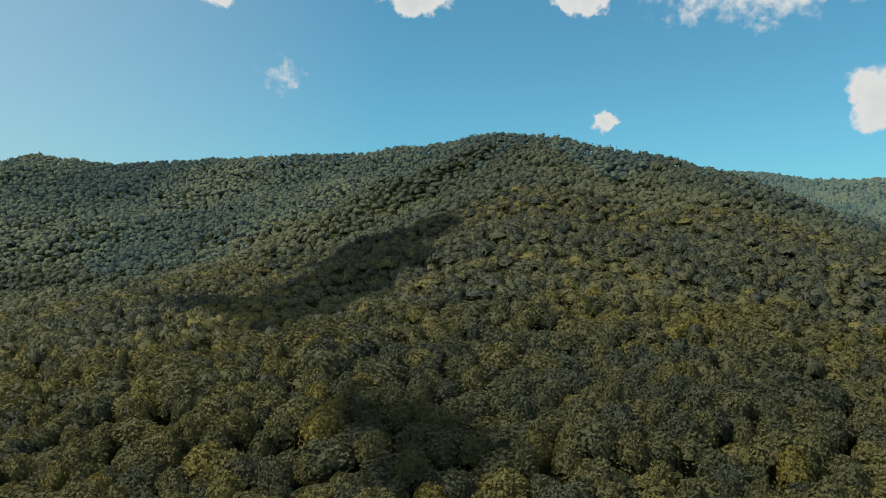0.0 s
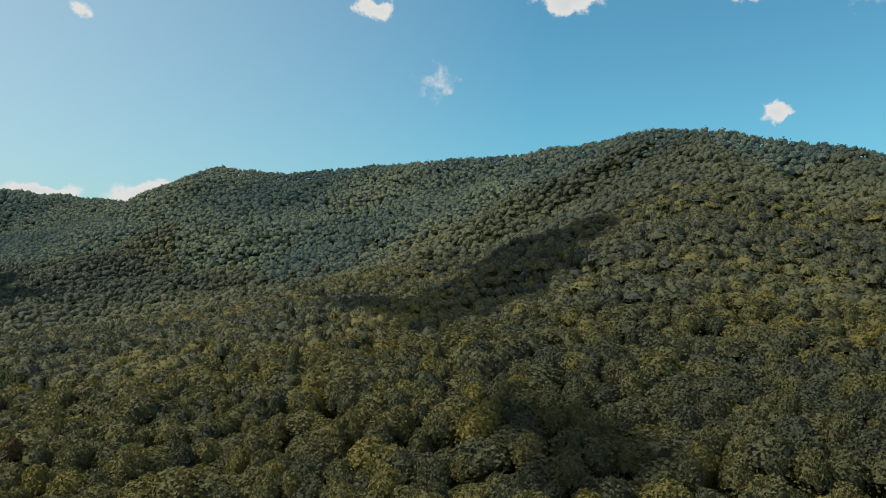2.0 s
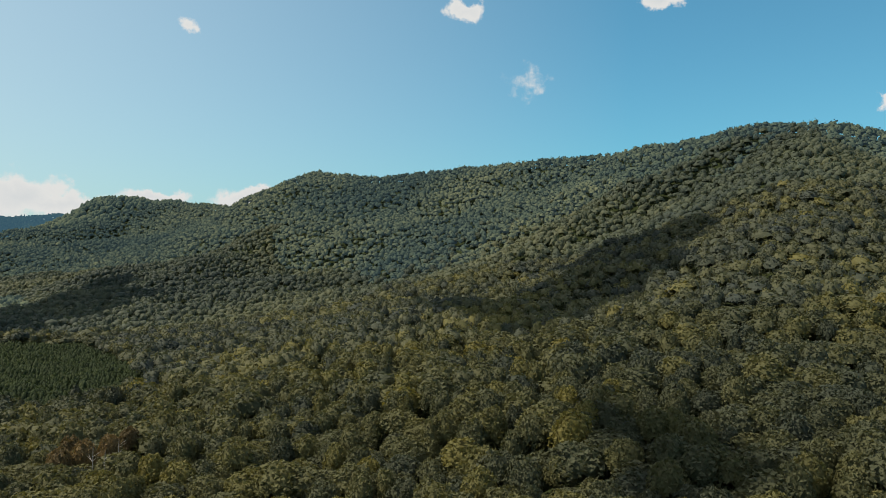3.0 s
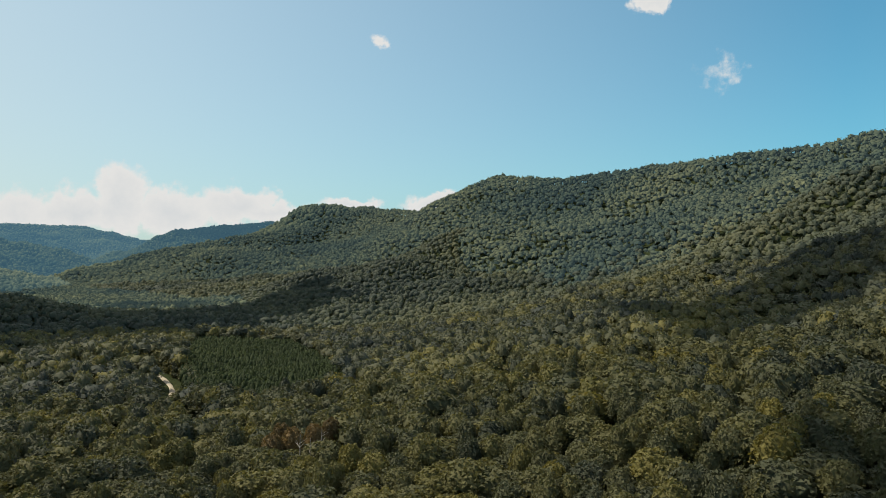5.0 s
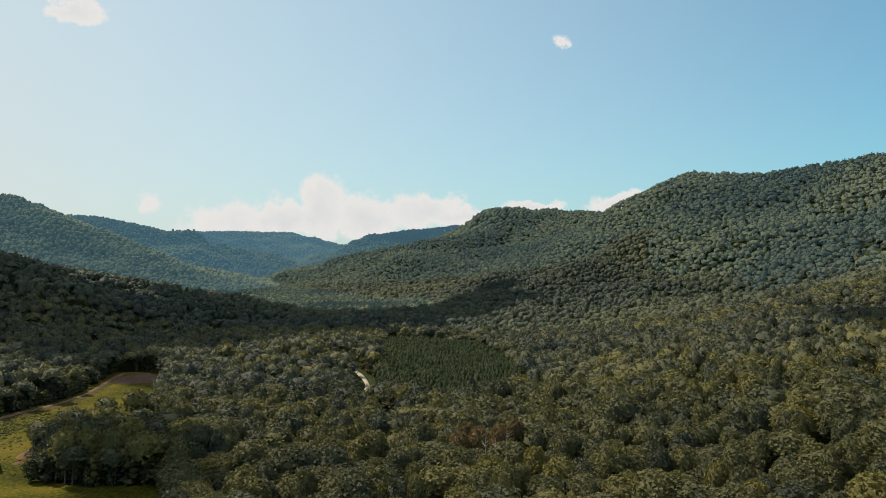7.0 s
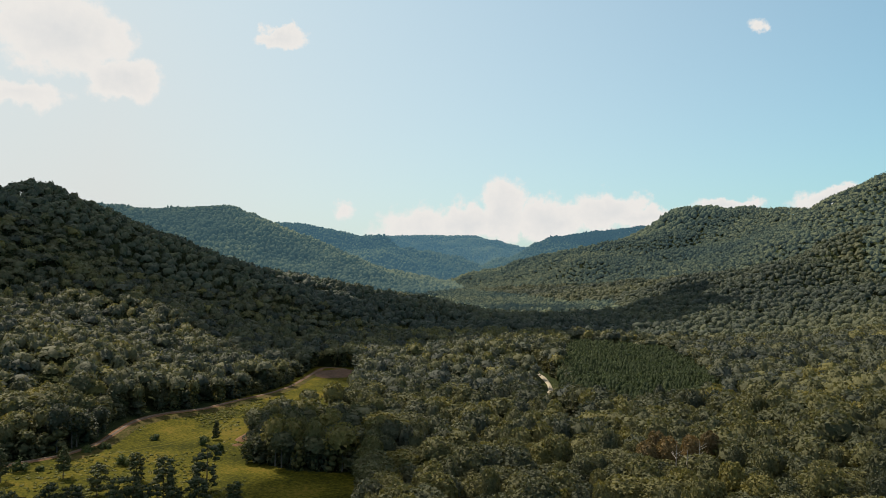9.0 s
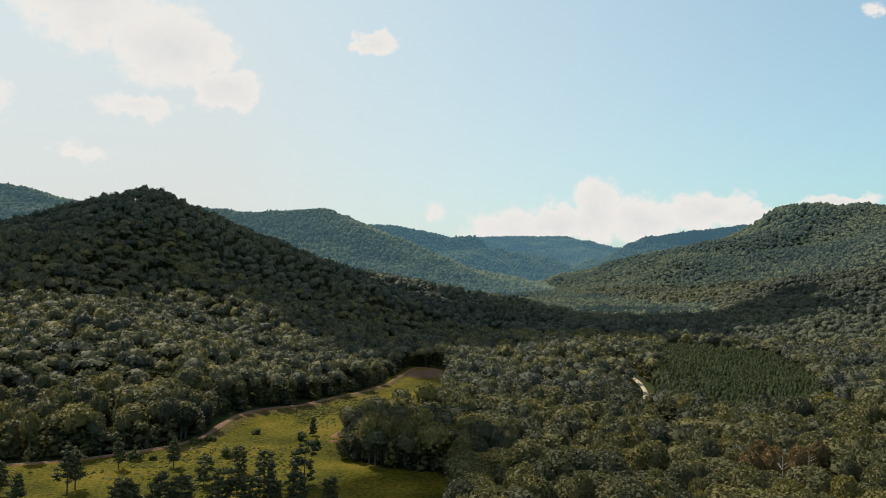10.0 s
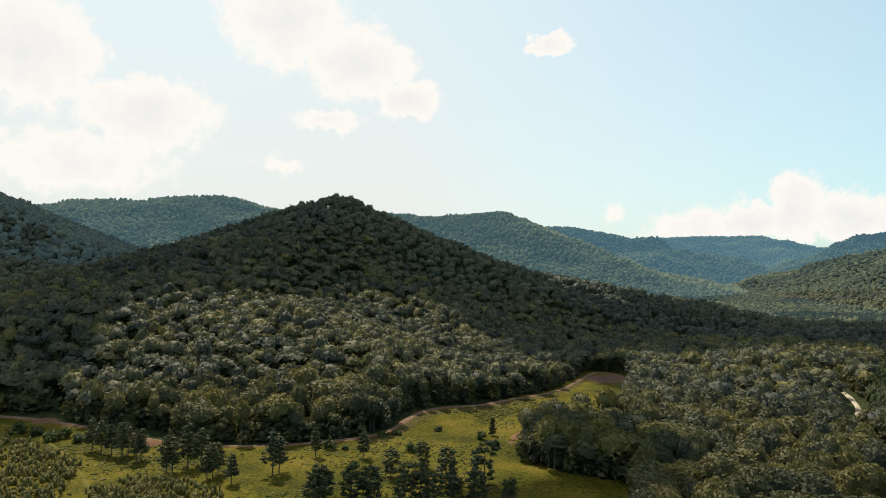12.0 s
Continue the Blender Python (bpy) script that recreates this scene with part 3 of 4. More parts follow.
PLANTATION = [(55.0, 345), (55.2, 470), (54.4, 610), (47, 590), (44.3, 470), (42.5, 345), (49.5, 318)]


def ring(points):
    return np.array([place(a, d) for a, d in points])


def inside(poly, x, y):
    hit = np.zeros(x.shape, bool)
    for (ax, ay), (bx, by) in zip(poly, np.roll(poly, -1, 0)):
        cross = (ay > y) != (by > y)
        hit ^= cross & (x < (bx - ax) * (y - ay) / (by - ay + 1e-12) + ax)
    return hit


def beside(line, x, y):
    """Distance to a line in plan."""
    pts = ring(line)
    best = np.full(x.shape, 1e9)
    for a, b in zip(pts, pts[1:]):
        u = b - a
        s = np.clip(((x - a[0]) * u[0] + (y - a[1]) * u[1]) / (u @ u), 0, 1)
        best = np.minimum(best, np.hypot(x - a[0] - s * u[0], y - a[1] - s * u[1]))
    return best


CLEARING_XY, PLANTATION_XY = ring(CLEARING), ring(PLANTATION)
YARD_XY = ring([(67.1, 634), (67.1, 690), (68.3, 690), (68.3, 634)])
LANE_GAP_XY = ring([(54.9, 292), (54.9, 345), (55.0, 410), (56.9, 415), (57.1, 345), (56.9, 292)])

def haze_step(x, y):
    """How much haze a place is given: 0 near slopes, 1 the main ridge, 2 to 4 the ridges behind one another."""
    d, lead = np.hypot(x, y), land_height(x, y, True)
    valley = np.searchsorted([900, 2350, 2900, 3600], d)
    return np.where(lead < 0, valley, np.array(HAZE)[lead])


# ---- the ground: one sheet to the horizon ----
radii = np.concatenate([[0.0], np.arange(12, 620, 7.0), np.geomspace(628, 4950, 80)])
bearings = np.radians(np.arange(0, 360, 1.0))
gx, gy = -np.outer(radii, np.sin(bearings)), np.outer(radii, np.cos(bearings))
gz = land_height(gx, gy)
cols = len(bearings)
cell = (np.arange(len(radii) - 1)[:, None] * cols + np.arange(cols)[None]).ravel()
nxt = (np.arange(len(radii) - 1)[:, None] * cols + (np.arange(cols)[None] + 1) % cols).ravel()
# far ground takes the ridge materials with their haze glow too
land_haze = haze_step(gx[:-1].ravel(), gy[:-1].ravel())
faces = np.concatenate([np.stack([cell, cell + cols, nxt + cols], 1), np.stack([cell, nxt + cols, nxt], 1)])
ground = new("ground", tri_mesh("ground", np.stack([gx.ravel(), gy.ravel(), gz.ravel()], 1), faces, [floor_mat, floor_mat, ridge_mat, third_mat, horizon_mat], slots=np.tile(land_haze, 2)))
tagged(ground, "wooded hills and valley floor of leaf litter", "ground", kind="structure")

# what the camera can see of the slopes; trees stand only there
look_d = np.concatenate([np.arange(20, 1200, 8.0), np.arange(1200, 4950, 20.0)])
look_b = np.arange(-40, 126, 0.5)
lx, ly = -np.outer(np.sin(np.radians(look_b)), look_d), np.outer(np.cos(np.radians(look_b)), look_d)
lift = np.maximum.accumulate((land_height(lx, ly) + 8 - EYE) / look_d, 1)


def camera_sees(x, y, z, tall):
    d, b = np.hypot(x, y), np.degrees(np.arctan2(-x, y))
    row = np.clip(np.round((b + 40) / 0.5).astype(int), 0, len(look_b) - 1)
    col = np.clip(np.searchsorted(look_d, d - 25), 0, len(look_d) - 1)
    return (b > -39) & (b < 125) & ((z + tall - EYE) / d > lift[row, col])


def stand(rng, d0, d1, step):
    """Jittered tree sites between two distances from the camera, only where it can see them."""
    n = int(d1 / step) + 2
    i, j = np.meshgrid(np.arange(-n, n), np.arange(-int(n / 0.9) - 2, int(n / 0.9) + 2))
    x = (i + rng.uniform(-0.42, 0.42, i.shape) + 0.5 * (j % 2)) * step
    y = (j + rng.uniform(-0.42, 0.42, i.shape)) * step * 0.9
    x, y = x.ravel(), y.ravel()
    d, b = np.hypot(x, y), np.degrees(np.arctan2(-x, y))
    ok = (d >= d0) & (d < d1) & (b > -38) & (b < 124)
    x, y = x[ok], y[ok]
    ok = ~inside(CLEARING_XY, x, y) & (beside(TRACK, x, y) > 3.6) & (beside(SCARS[:2], x, y) > 9) & (beside(SCARS[2:], x, y) > 9) & (beside(LANE, x, y) > 6.5) & ~inside(LANE_GAP_XY, x, y) & ~inside(YARD_XY, x, y)
    x, y = x[ok], y[ok]
    z = land_height(x, y)
    ok = camera_sees(x, y, z, 19) & (rng.random(len(x)) > 0.05)
    return np.stack([x[ok], y[ok], z[ok]], 1)


def tones(rng, spots):
    """Tone of each tree: stands of one kind, and single trees that differ; lighter and yellower close by, and past 600
    m single trees differ less, like woods softened by haze.
    """
    if np.hypot(spots[:, 0], spots[:, 1]).min() > 600:
        return np.clip(0.47 + 0.95 * fbm(spots[:, 0], spots[:, 1], 190, 3, 41) + rng.normal(0, 0.15, len(spots)), 0, 1)
    nearness = np.clip(1 - np.hypot(spots[:, 0], spots[:, 1]) / 420, 0, 1)
    t = 0.38 + 0.12 * nearness + 0.5 * fbm(spots[:, 0], spots[:, 1], 95, 3, 41) + rng.normal(0, 0.24, len(spots))
    t = t + 0.35 * (rng.random(len(spots)) < 0.05)
    return np.clip(t, 0, 1)


def woods(name, label, rng, spots, shapes, mat, size, tall=1.0):
    n = len(spots)
    v, f, t = spread(shapes, rng.integers(0, len(shapes), n), spots, rng.uniform(0, 6.28, n), size * np.clip(rng.lognormal(0, 0.26, n), 0.6, 1.6), tall * rng.uniform(0.76, 1.22, n) * (1 + 0.3 * np.minimum(fbm(spots[:, 0], spots[:, 1], 26, 2, 55), 0.15)), tones(rng, spots))
    ob = new(name, tri_mesh(name, v, f, [mat], t))
    return tagged(ob, label, "forest", kind="stuff")


near_all = stand(rng, 70, 330, 7.3)
in_pines = inside(PLANTATION_XY, near_all[:, 0], near_all[:, 1])
near_all = near_all[~in_pines]
order = np.argsort(np.hypot(near_all[:, 0], near_all[:, 1]))
own_trees, near_all = near_all[order[:300]], near_all[order[300:]]
close = np.hypot(near_all[:, 0], near_all[:, 1]) < 222
woods("forest", "dense green broadleaf forest on the nearest slopes", rng, near_all[close], NEAR, leaves_mat, 1.0)
woods("forest", "dense green broadleaf forest on the lower slopes", rng, near_all[~close], NEXT, leaves_mat, 1.0)
v, f, t = spread([STEM], np.zeros(len(near_all), int), near_all, rng.uniform(0, 6, len(near_all)), np.ones(len(near_all)), np.ones(len(near_all)), np.zeros(len(near_all)))
tagged(new("forest_trunks", tri_mesh("forest_trunks", v, f, [bark_mat])), "grey trunks of the broadleaf forest", "trunks", kind="stuff")
rim = stand(rng, 190, 480, 3.6)
hem = np.minimum(beside(CLEARING + CLEARING[:1], rim[:, 0], rim[:, 1]), beside(LANE, rim[:, 0], rim[:, 1]))
woods("undergrowth", "leafy undergrowth along the wood edge", rng, rim[(hem < 13) & ((beside(TRACK, rim[:, 0], rim[:, 1]) > 24) | (rng.random(len(rim)) < 0.8))], UNDER, leaves_mat, 1.0)
mid = stand(rng, 330, 640, 7.5)
mid = mid[~inside(PLANTATION_XY, mid[:, 0], mid[:, 1])]
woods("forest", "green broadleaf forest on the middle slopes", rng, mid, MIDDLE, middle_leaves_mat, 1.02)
# further trees get bluer leaves, then leaves with the haze glow
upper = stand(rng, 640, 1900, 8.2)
haze = haze_step(upper[:, 0], upper[:, 1])
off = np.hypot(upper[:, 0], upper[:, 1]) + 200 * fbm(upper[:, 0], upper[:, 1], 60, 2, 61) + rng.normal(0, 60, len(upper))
near_side = (haze == 0) | ((haze == 1) & (off < 880))
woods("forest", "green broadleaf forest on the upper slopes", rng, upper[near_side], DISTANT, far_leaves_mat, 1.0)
tagged(woods("backdrop_mountain", "hazy green forest on the mountain ridge", rng, upper[(haze == 1) & ~near_side], REMOTE, mountain_mat, 1.02), category="ridge", kind="structure")
tagged(woods("backdrop_ridges", "hazy green forest on the lower ridges behind", rng, upper[haze >= 2], FARTHER, ridge_mat, 1.0), category="ridge", kind="structure")
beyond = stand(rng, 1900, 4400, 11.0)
haze = haze_step(beyond[:, 0], beyond[:, 1])
tagged(woods("backdrop_mountain", "hazy green forest on the end of the mountain ridge", rng, beyond[haze <= 1], FARTHER, mountain_mat, 1.15), category="ridge", kind="structure")
tagged(woods("backdrop_ridges", "hazy green forest on distant ridges", rng, beyond[haze == 2], FARTHER, ridge_mat, 1.15), category="ridge", kind="structure")
tagged(woods("backdrop_ridges", "blue-green hazy forest on more distant ridges", rng, beyond[haze == 3], LEAST, third_mat, 1.25), category="ridge", kind="structure")
tagged(woods("backdrop_horizon", "blue hazy forest on the farthest ridges", rng, beyond[haze == 4], LEAST, horizon_mat, 1.45, 1.1), category="ridge", kind="structure")

# plantation of young pines, in rows
row_i, row_j = np.meshgrid(np.arange(-220, 220), np.arange(-220, 220))
px, py = row_i.ravel() * 2.3, row_j.ravel() * 1.7
px, py = px * 0.67 - py * 0.74 + rng.uniform(-1.0, 1.0, px.shape), px * 0.74 + py * 0.67 + rng.uniform(-1.0, 1.0, px.shape)
shift = np.array(place(48, 430))
px, py = px + shift[0], py + shift[1]
ok = inside(PLANTATION_XY, px, py)
px, py = px[ok], py[ok]
pines = np.stack([px, py, land_height(px, py)], 1)
woods("pine_plantation", "dark green young pines planted in close rows", rng, pines, SPIRES, needle_mat, 0.9, 0.95)


# ---- meadow, tracks and bare earth ----
def sheet(name, poly, step, lift_by, mat, label, category, ripple=0.0):
    lo, hi = poly.min(0), poly.max(0)
    xs, ys = np.arange(lo[0], hi[0] + step, step), np.arange(lo[1], hi[1] + step, step)
    x, y = np.meshgrid(xs, ys, indexing="ij")
    z = land_height(x, y) + lift_by + ripple * fbm(x, y, 6, 3, 71)
    n = len(ys)
    a = (np.arange(len(xs) - 1)[:, None] * n + np.arange(n - 1)[None]).ravel()
    mx, my = (x[:-1, :-1] + step / 2).ravel(), (y[:-1, :-1] + step / 2).ravel()
    a = a[inside(poly, mx, my)]
    f = np.concatenate([np.stack([a, a + n, a + n + 1], 1), np.stack([a, a + n + 1, a + 1], 1)])
    used, f = np.unique(f, return_inverse=True)
    v = np.stack([x.ravel(), y.ravel(), z.ravel()], 1)[used]
    return tagged(new(name, tri_mesh(name, v, f.reshape(-1, 3), [mat])), label, category, kind="structure")


def strip(name, line, wide, lift_by, mat, label, category):
    pts = ring(line)
    fine = []
    for a, b in zip(pts, pts[1:]):
        for s in np.linspace(0, 1, max(2, int(np.linalg.norm(b - a) / 3)), endpoint=False):
            fine.append(a + (b - a) * s)
    fine = np.array(fine + [pts[-1]])
    for _ in range(6):
        fine[1:-1] = (fine[:-2] + 2 * fine[1:-1] + fine[2:]) / 4
    way = np.gradient(fine, axis=0)
    way /= np.linalg.norm(way, axis=1)[:, None]
    side = np.stack([-way[:, 1], way[:, 0]], 1)
    w = wide * (1 + 0.5 * fbm(fine[:, 0], fine[:, 1], 14, 2, 3))
    cols = [fine + side * (w * k)[:, None] for k in (-0.5, -0.25, 0, 0.25, 0.5)]
    v = np.concatenate([np.column_stack([c, land_height(c[:, 0], c[:, 1]) + lift_by + h]) for c, h in zip(cols, (-0.45, 0, 0.05, 0, -0.45))])
    n = len(fine)
    f = []
    for k in range(4):
        a = np.arange(n - 1) + k * n
        f += [np.stack([a, a + n, a + n + 1], 1), np.stack([a, a + n + 1, a + 1], 1)]
    return tagged(new(name, tri_mesh(name, v, np.concatenate(f), [mat])), label, category, kind="structure")


meadow = sheet("meadow", CLEARING_XY, 2.0, 0.22, grass_mat, "sunlit yellow-green meadow of uneven mown grass", "meadow", ripple=0.25)
strip("weedy_verge", [(az, d - 6) for az, d in TRACK[3:11]], 8.0, 0.44, verge_mat, "rough brownish weeds and bare patches beside the dirt track", "verge")
strip("dirt_bank", TRACK, 4.2, 0.5, soil_mat, "reddish bare earth bank beside the dirt track", "earth bank")
strip("dirt_track", TRACK, 1.5, 0.62, track_mat, "pale rutted dirt track along the foot of the wooded hill", "track")
strip("gravel_lane", LANE, 3.0, 0.45, gravel_mat, "pale gravel lane between the trees", "lane")

# ---- clouds over the valley, whose shade lies on the woods ----
def cloud(patches, label, seed, high=950):
    r = np.random.default_rng(seed)
    parts = []
    for az, d, size in patches:
        x, y = place(az, d)
        p = Vector((x, y, float(land_height(np.array([x]), np.array([y]))[0]) + 10))
        c = p + TO_SUN * ((high - p.z) / TO_SUN.z)
        for k in range(7):
            a = r.uniform(0, 6.28)
            q = size * 0.55 * math.sqrt(r.uniform(0, 1))
            v, f = lump(r, (c.x + q * math.cos(a), c.y + q * math.sin(a), c.z + r.uniform(0, size * 0.25)), size * r.uniform(0.4, 0.62), flat=0.45, rough=0.12)
            v[:, 2] = np.maximum(v[:, 2], c.z - size * 0.08)
            parts.append((v, f))
    v, f = joined(parts)
    return tagged(new("cloud", tri_mesh("cloud", v, f, [cloud_mat])), label, "cloud", kind="stuff")


cloud([(15.5, 455, 54), (13.5, 415, 50), (12, 395, 50), (10.5, 420, 54), (8.5, 480, 60), (6, 465, 54), (4, 525, 60), (1.8, 575, 56), (0.5, 600, 40), (5.5, 600, 58), (8, 555, 54), (13, 370, 40), (10, 388, 44), (7.5, 430, 46), (4.5, 470, 44)], "small ragged white cumulus cloud", 1)
cloud([(69, 540, 62), (66.5, 570, 70), (63, 600, 70), (59.5, 640, 76), (69, 660, 95), (66, 740, 110), (62, 780, 110), (55, 720, 70), (51, 780, 66), (58, 800, 92), (57, 980, 90), (53, 820, 80), (49.5, 850, 84), (46.5, 920, 80), (44.5, 900, 62), (46, 1020, 60)], "long thin bank of white cumulus cloud", 2)
cloud([(121, 375, 60), (118, 410, 50), (115, 465, 55), (112, 495, 55), (109, 515, 55), (118.5, 490, 80), (113, 550, 85), (107, 530, 60), (104, 545, 60), (101, 575, 60), (98.5, 610, 50), (96, 620, 46), (93, 610, 46), (90, 600, 50), (87, 595, 50), (84, 585, 50), (81.5, 560, 50), (79.5, 520, 46), (77.5, 490, 42), (103, 610, 90), (99, 680, 95), (94, 695, 100), (89, 668, 100), (84, 662, 95), (79, 610, 85), (75, 530, 75), (71, 620, 85), (106, 660, 120), (96, 770, 130),
       (86, 740, 100), (72.8, 448, 34), (113, 660, 120), (119, 580, 100)], "broad white cumulus cloud", 3)
cloud([(117, 1150, 160), (112, 1250, 120), (115, 980, 130), (119, 1000, 150), (119, 800, 110), (112, 860, 80)], "white summer cumulus cloud", 4)
cloud([(75, 220, 30), (79, 212, 32), (84, 196, 28), (89, 196, 26), (94, 196, 24), (75, 256, 22), (72.3, 258, 24), (78, 268, 14), (71, 205, 30), (69.5, 235, 20)], "small white shred of cumulus cloud", 5)
cloud([(0.8, 168, 20), (-2.5, 158, 17), (3.5, 178, 17), (6.5, 185, 12), (1, 150, 16)], "very small white shred of cloud", 6)


cloud([(44, 2950, 190), (47, 3000, 200), (50, 3040, 200), (53, 3080, 190), (56, 3140, 170), (57, 2700, 150), (55.5, 2500, 130)], "wide high white cumulus cloud", 7, 2300)


# ---- trees that stand as things of their own ----
def part(name, shape, mat, parent, label=""):
    ob = new(name, tri_mesh(name, shape[0], shape[1], [mat]))
    ob.parent = parent
    return tagged(ob, label)


def thing(name, label, category, group=""):
    return tagged(new(name), label, category, group)


def limbs(rng, count, low, high, reach, thick):
    out = []
    for k in range(count):
        a, z = rng.uniform(0, 6.28), rng.uniform(low, high)
        r = reach * rng.uniform(0.6, 1.0)
        tip = (r * math.cos(a), r * math.sin(a), z + r * rng.uniform(0.3, 0.8))
        out.append(tube([(0, 0, z), (tip[0] * 0.5, tip[1] * 0.5, (z + tip[2]) / 2 - 0.1), tip], [thick, thick * 0.7, thick * 0.3], 4))
    return out


# broadleaf trees on the nearest slope
masters = []
for k, crown in enumerate(NEAR):
    tree = thing("broadleaf_tree", "leafy green broadleaf tree on the near forest slope", "tree", "trees of the near slope")
    part("trunk", joined([STEM] + limbs(rng, 4, 5.5, 9.0, 2.6, 0.11)), bark_mat, tree, "grey bark")
    part("crown", crown, tree_leaves_mat, tree)
    masters.append(tree)
for k, (x, y, z) in enumerate(own_trees):
    turn = Matrix.Rotation(rng.uniform(0, 6.28), 4, "Z")
    size = float(np.clip(rng.lognormal(0, 0.2), 0.7, 1.5))
    at = Matrix.Translation((x, y, z)) @ turn
    ob = masters[k] if k < len(masters) else copy_thing(masters[k % len(masters)], at)
    ob.matrix_basis = at @ Matrix.Diagonal((size, size, rng.uniform(0.8, 1.15), 1))


# browning trees among the green ones
for k, (az, d) in enumerate([(46.8, 215), (47.7, 223), (45.1, 221), (43.8, 228), (48.3, 212)]):
    x, y = place(az, d)
    tree = thing("broadleaf_tree", "broadleaf tree with thin browning leaves among green crowns", "tree", "browning trees")
    part("trunk", joined([STEM] + limbs(rng, 4, 5.5, 9.0, 2.6, 0.11)), bark_mat, tree, "grey bark")
    part("crown", NEAR[k], brown_leaves_mat, tree, "yellow-brown leaves")
    tree.matrix_basis = Matrix.Translation((x, y, float(land_height(np.array([x]), np.array([y]))[0]) + 1.5)) @ Matrix.Diagonal((0.75, 0.75, 1.1, 1))


# pines of the meadow: tall bare stems, ragged tops of needle tufts
def pine_shape(rng, tall, bare, wide, round_top):
    tufts, arms = [], []
    levels = int(rng.integers(7, 11))
    for k in range(levels):
        u = (k + rng.uniform(-0.2, 0.3)) / levels
        z = tall * (bare + (0.97 - bare) * max(u, 0))
        full = math.sqrt(max(0.06, 1 - (2 * u - 0.75) ** 2 / 1.7)) if round_top else (1 - 0.86 * u) * (0.75 + 0.5 * math.sin(3.0 * u + 0.4))
        turn = rng.uniform(0, 6.28)
        for j in range(int(rng.integers(4, 7)) if u < 0.8 else 3):
            a = turn + 6.28 * j / 5 + rng.uniform(-0.4, 0.4)
            reach = wide * full * rng.uniform(0.5, 1.1)
            c = (reach * math.cos(a), reach * math.sin(a), z + rng.uniform(-0.3, 0.5) + 0.12 * reach)
            tufts.append((c, tall * rng.uniform(0.05, 0.09) * (1.2 if round_top else 1.0)))
            if j == 0:
                arms.append(tube([(0, 0, z - 0.4), (c[0] * 0.55, c[1] * 0.55, z - 0.2), c], [0.07, 0.05, 0.02], 4))
    tufts.append(((0, 0, tall * 0.96), tall * 0.045))
    crown = joined([lump(rng, c, r * (1.05 if round_top else 0.92), 0.55, 0.3, OCT) for c, r in tufts] + [sprays(rng, [(c, r * 1.15) for c, r in tufts], 800, 0.5, up=0.3, loose=0.7, flat=0.5, slim=0.6)])
    lean = rng.uniform(-0.25, 0.25, 2)
    stem = tube([(0, 0, -0.4), (0, 0, tall * 0.3), (lean[0] * 0.5, lean[1] * 0.5, tall * 0.65), (0, 0, tall * 0.96)], [tall * 0.017, tall * 0.014, tall * 0.009, 0.03], 7)
    return stem, arms, crown


def pine(az, d, tall, bare=0.27, wide=0.2, round_top=False, label="dark green pine with a bare trunk standing in the meadow"):
    x, y = place(az, d)
    stem, arms, crown = pine_shape(rng, tall, bare, tall * wide, round_top)
    tree = thing("pine_tree", label, "tree", "pines in the meadow")
    part("trunk", stem, pine_bark_mat, tree, "brown bark")
    for arm in arms[:8]:
        part("branch", arm, pine_bark_mat, tree)
    part("crown", crown, pine_mat, tree)
    tree.matrix_basis = Matrix.Translation((x, y, float(land_height(np.array([x]), np.array([y]))[0]) + 0.2))
    return tree


for az, d, tall in [(112.6, 284, 12), (112, 278, 13.2), (111.3, 274, 11.6), (110.6, 270, 12.8), (110.2, 274, 11.6), (109.6, 262, 12), (109.3, 265, 11.2), (107.5, 242, 13.1), (107.1, 245, 12.4),
                    (106, 248, 15.8), (105, 251, 13.1), (104.6, 231, 11), (104.2, 234, 11.4), (103.8, 239, 10.4), (102.8, 226, 9.4), (99.7, 232, 15.2), (99.2, 236, 13), (96.4, 254, 10.6), (92.6, 250, 10)]:
    pine(az, d, tall)
for az, d, tall in [(87.8, 236, 9.4), (90.4, 226, 10), (85.9, 218, 12), (82.8, 220, 14), (79.8, 250, 7.4), (96.4, 203, 10.5), (95.6, 206, 9.6), (93.5, 204, 11), (92.0, 204, 10.4), (89.2, 199, 12.4), (88.0, 202, 11.2), (86.9, 197, 10.6), (85.2, 199, 9.2), (83.4, 199, 10.8), (80.8, 201, 8)]:
    pine(az, d, tall, bare=0.14, wide=0.25, round_top=True, label="round-topped dark pine at the edge of the meadow")
pine(82.2, 286, 7.2, 0.12, 0.13, label="small narrow pine standing alone in the meadow")


def bush(az, d, tall, wide, cone, label):
    x, y = place(az, d)
    lumps = []
    for k in range(14):
        u, a = rng.uniform(0, 1), rng.uniform(0, 6.28)
        r = wide * 0.5 * ((1 - u) if cone else math.sqrt(1 - u * u * 0.9)) * rng.uniform(0.3, 0.9)
        lumps.append(((r * math.cos(a), r * math.sin(a), tall * (0.12 + 0.74 * u)), wide * (0.2 if not cone else 0.22 * (1.15 - u))))
    ob = thing("bush", label, "bush", "bushes in the meadow")
    part("stem", tube([(0, 0, -0.3), (0, 0, tall * 0.5)], [0.12, 0.05], 5), pine_bark_mat, ob)
    part("leaves", joined([lump(rng, c, r * 0.85, 0.95, 0.2, (OCT_V, OCT_F)) for c, r in lumps] + [sprays(rng, lumps, 330, 0.42)]), bush_mat, ob)
    ob.matrix_basis = Matrix.Translation((x, y, float(land_height(np.array([x]), np.array([y]))[0]) + 0.2))


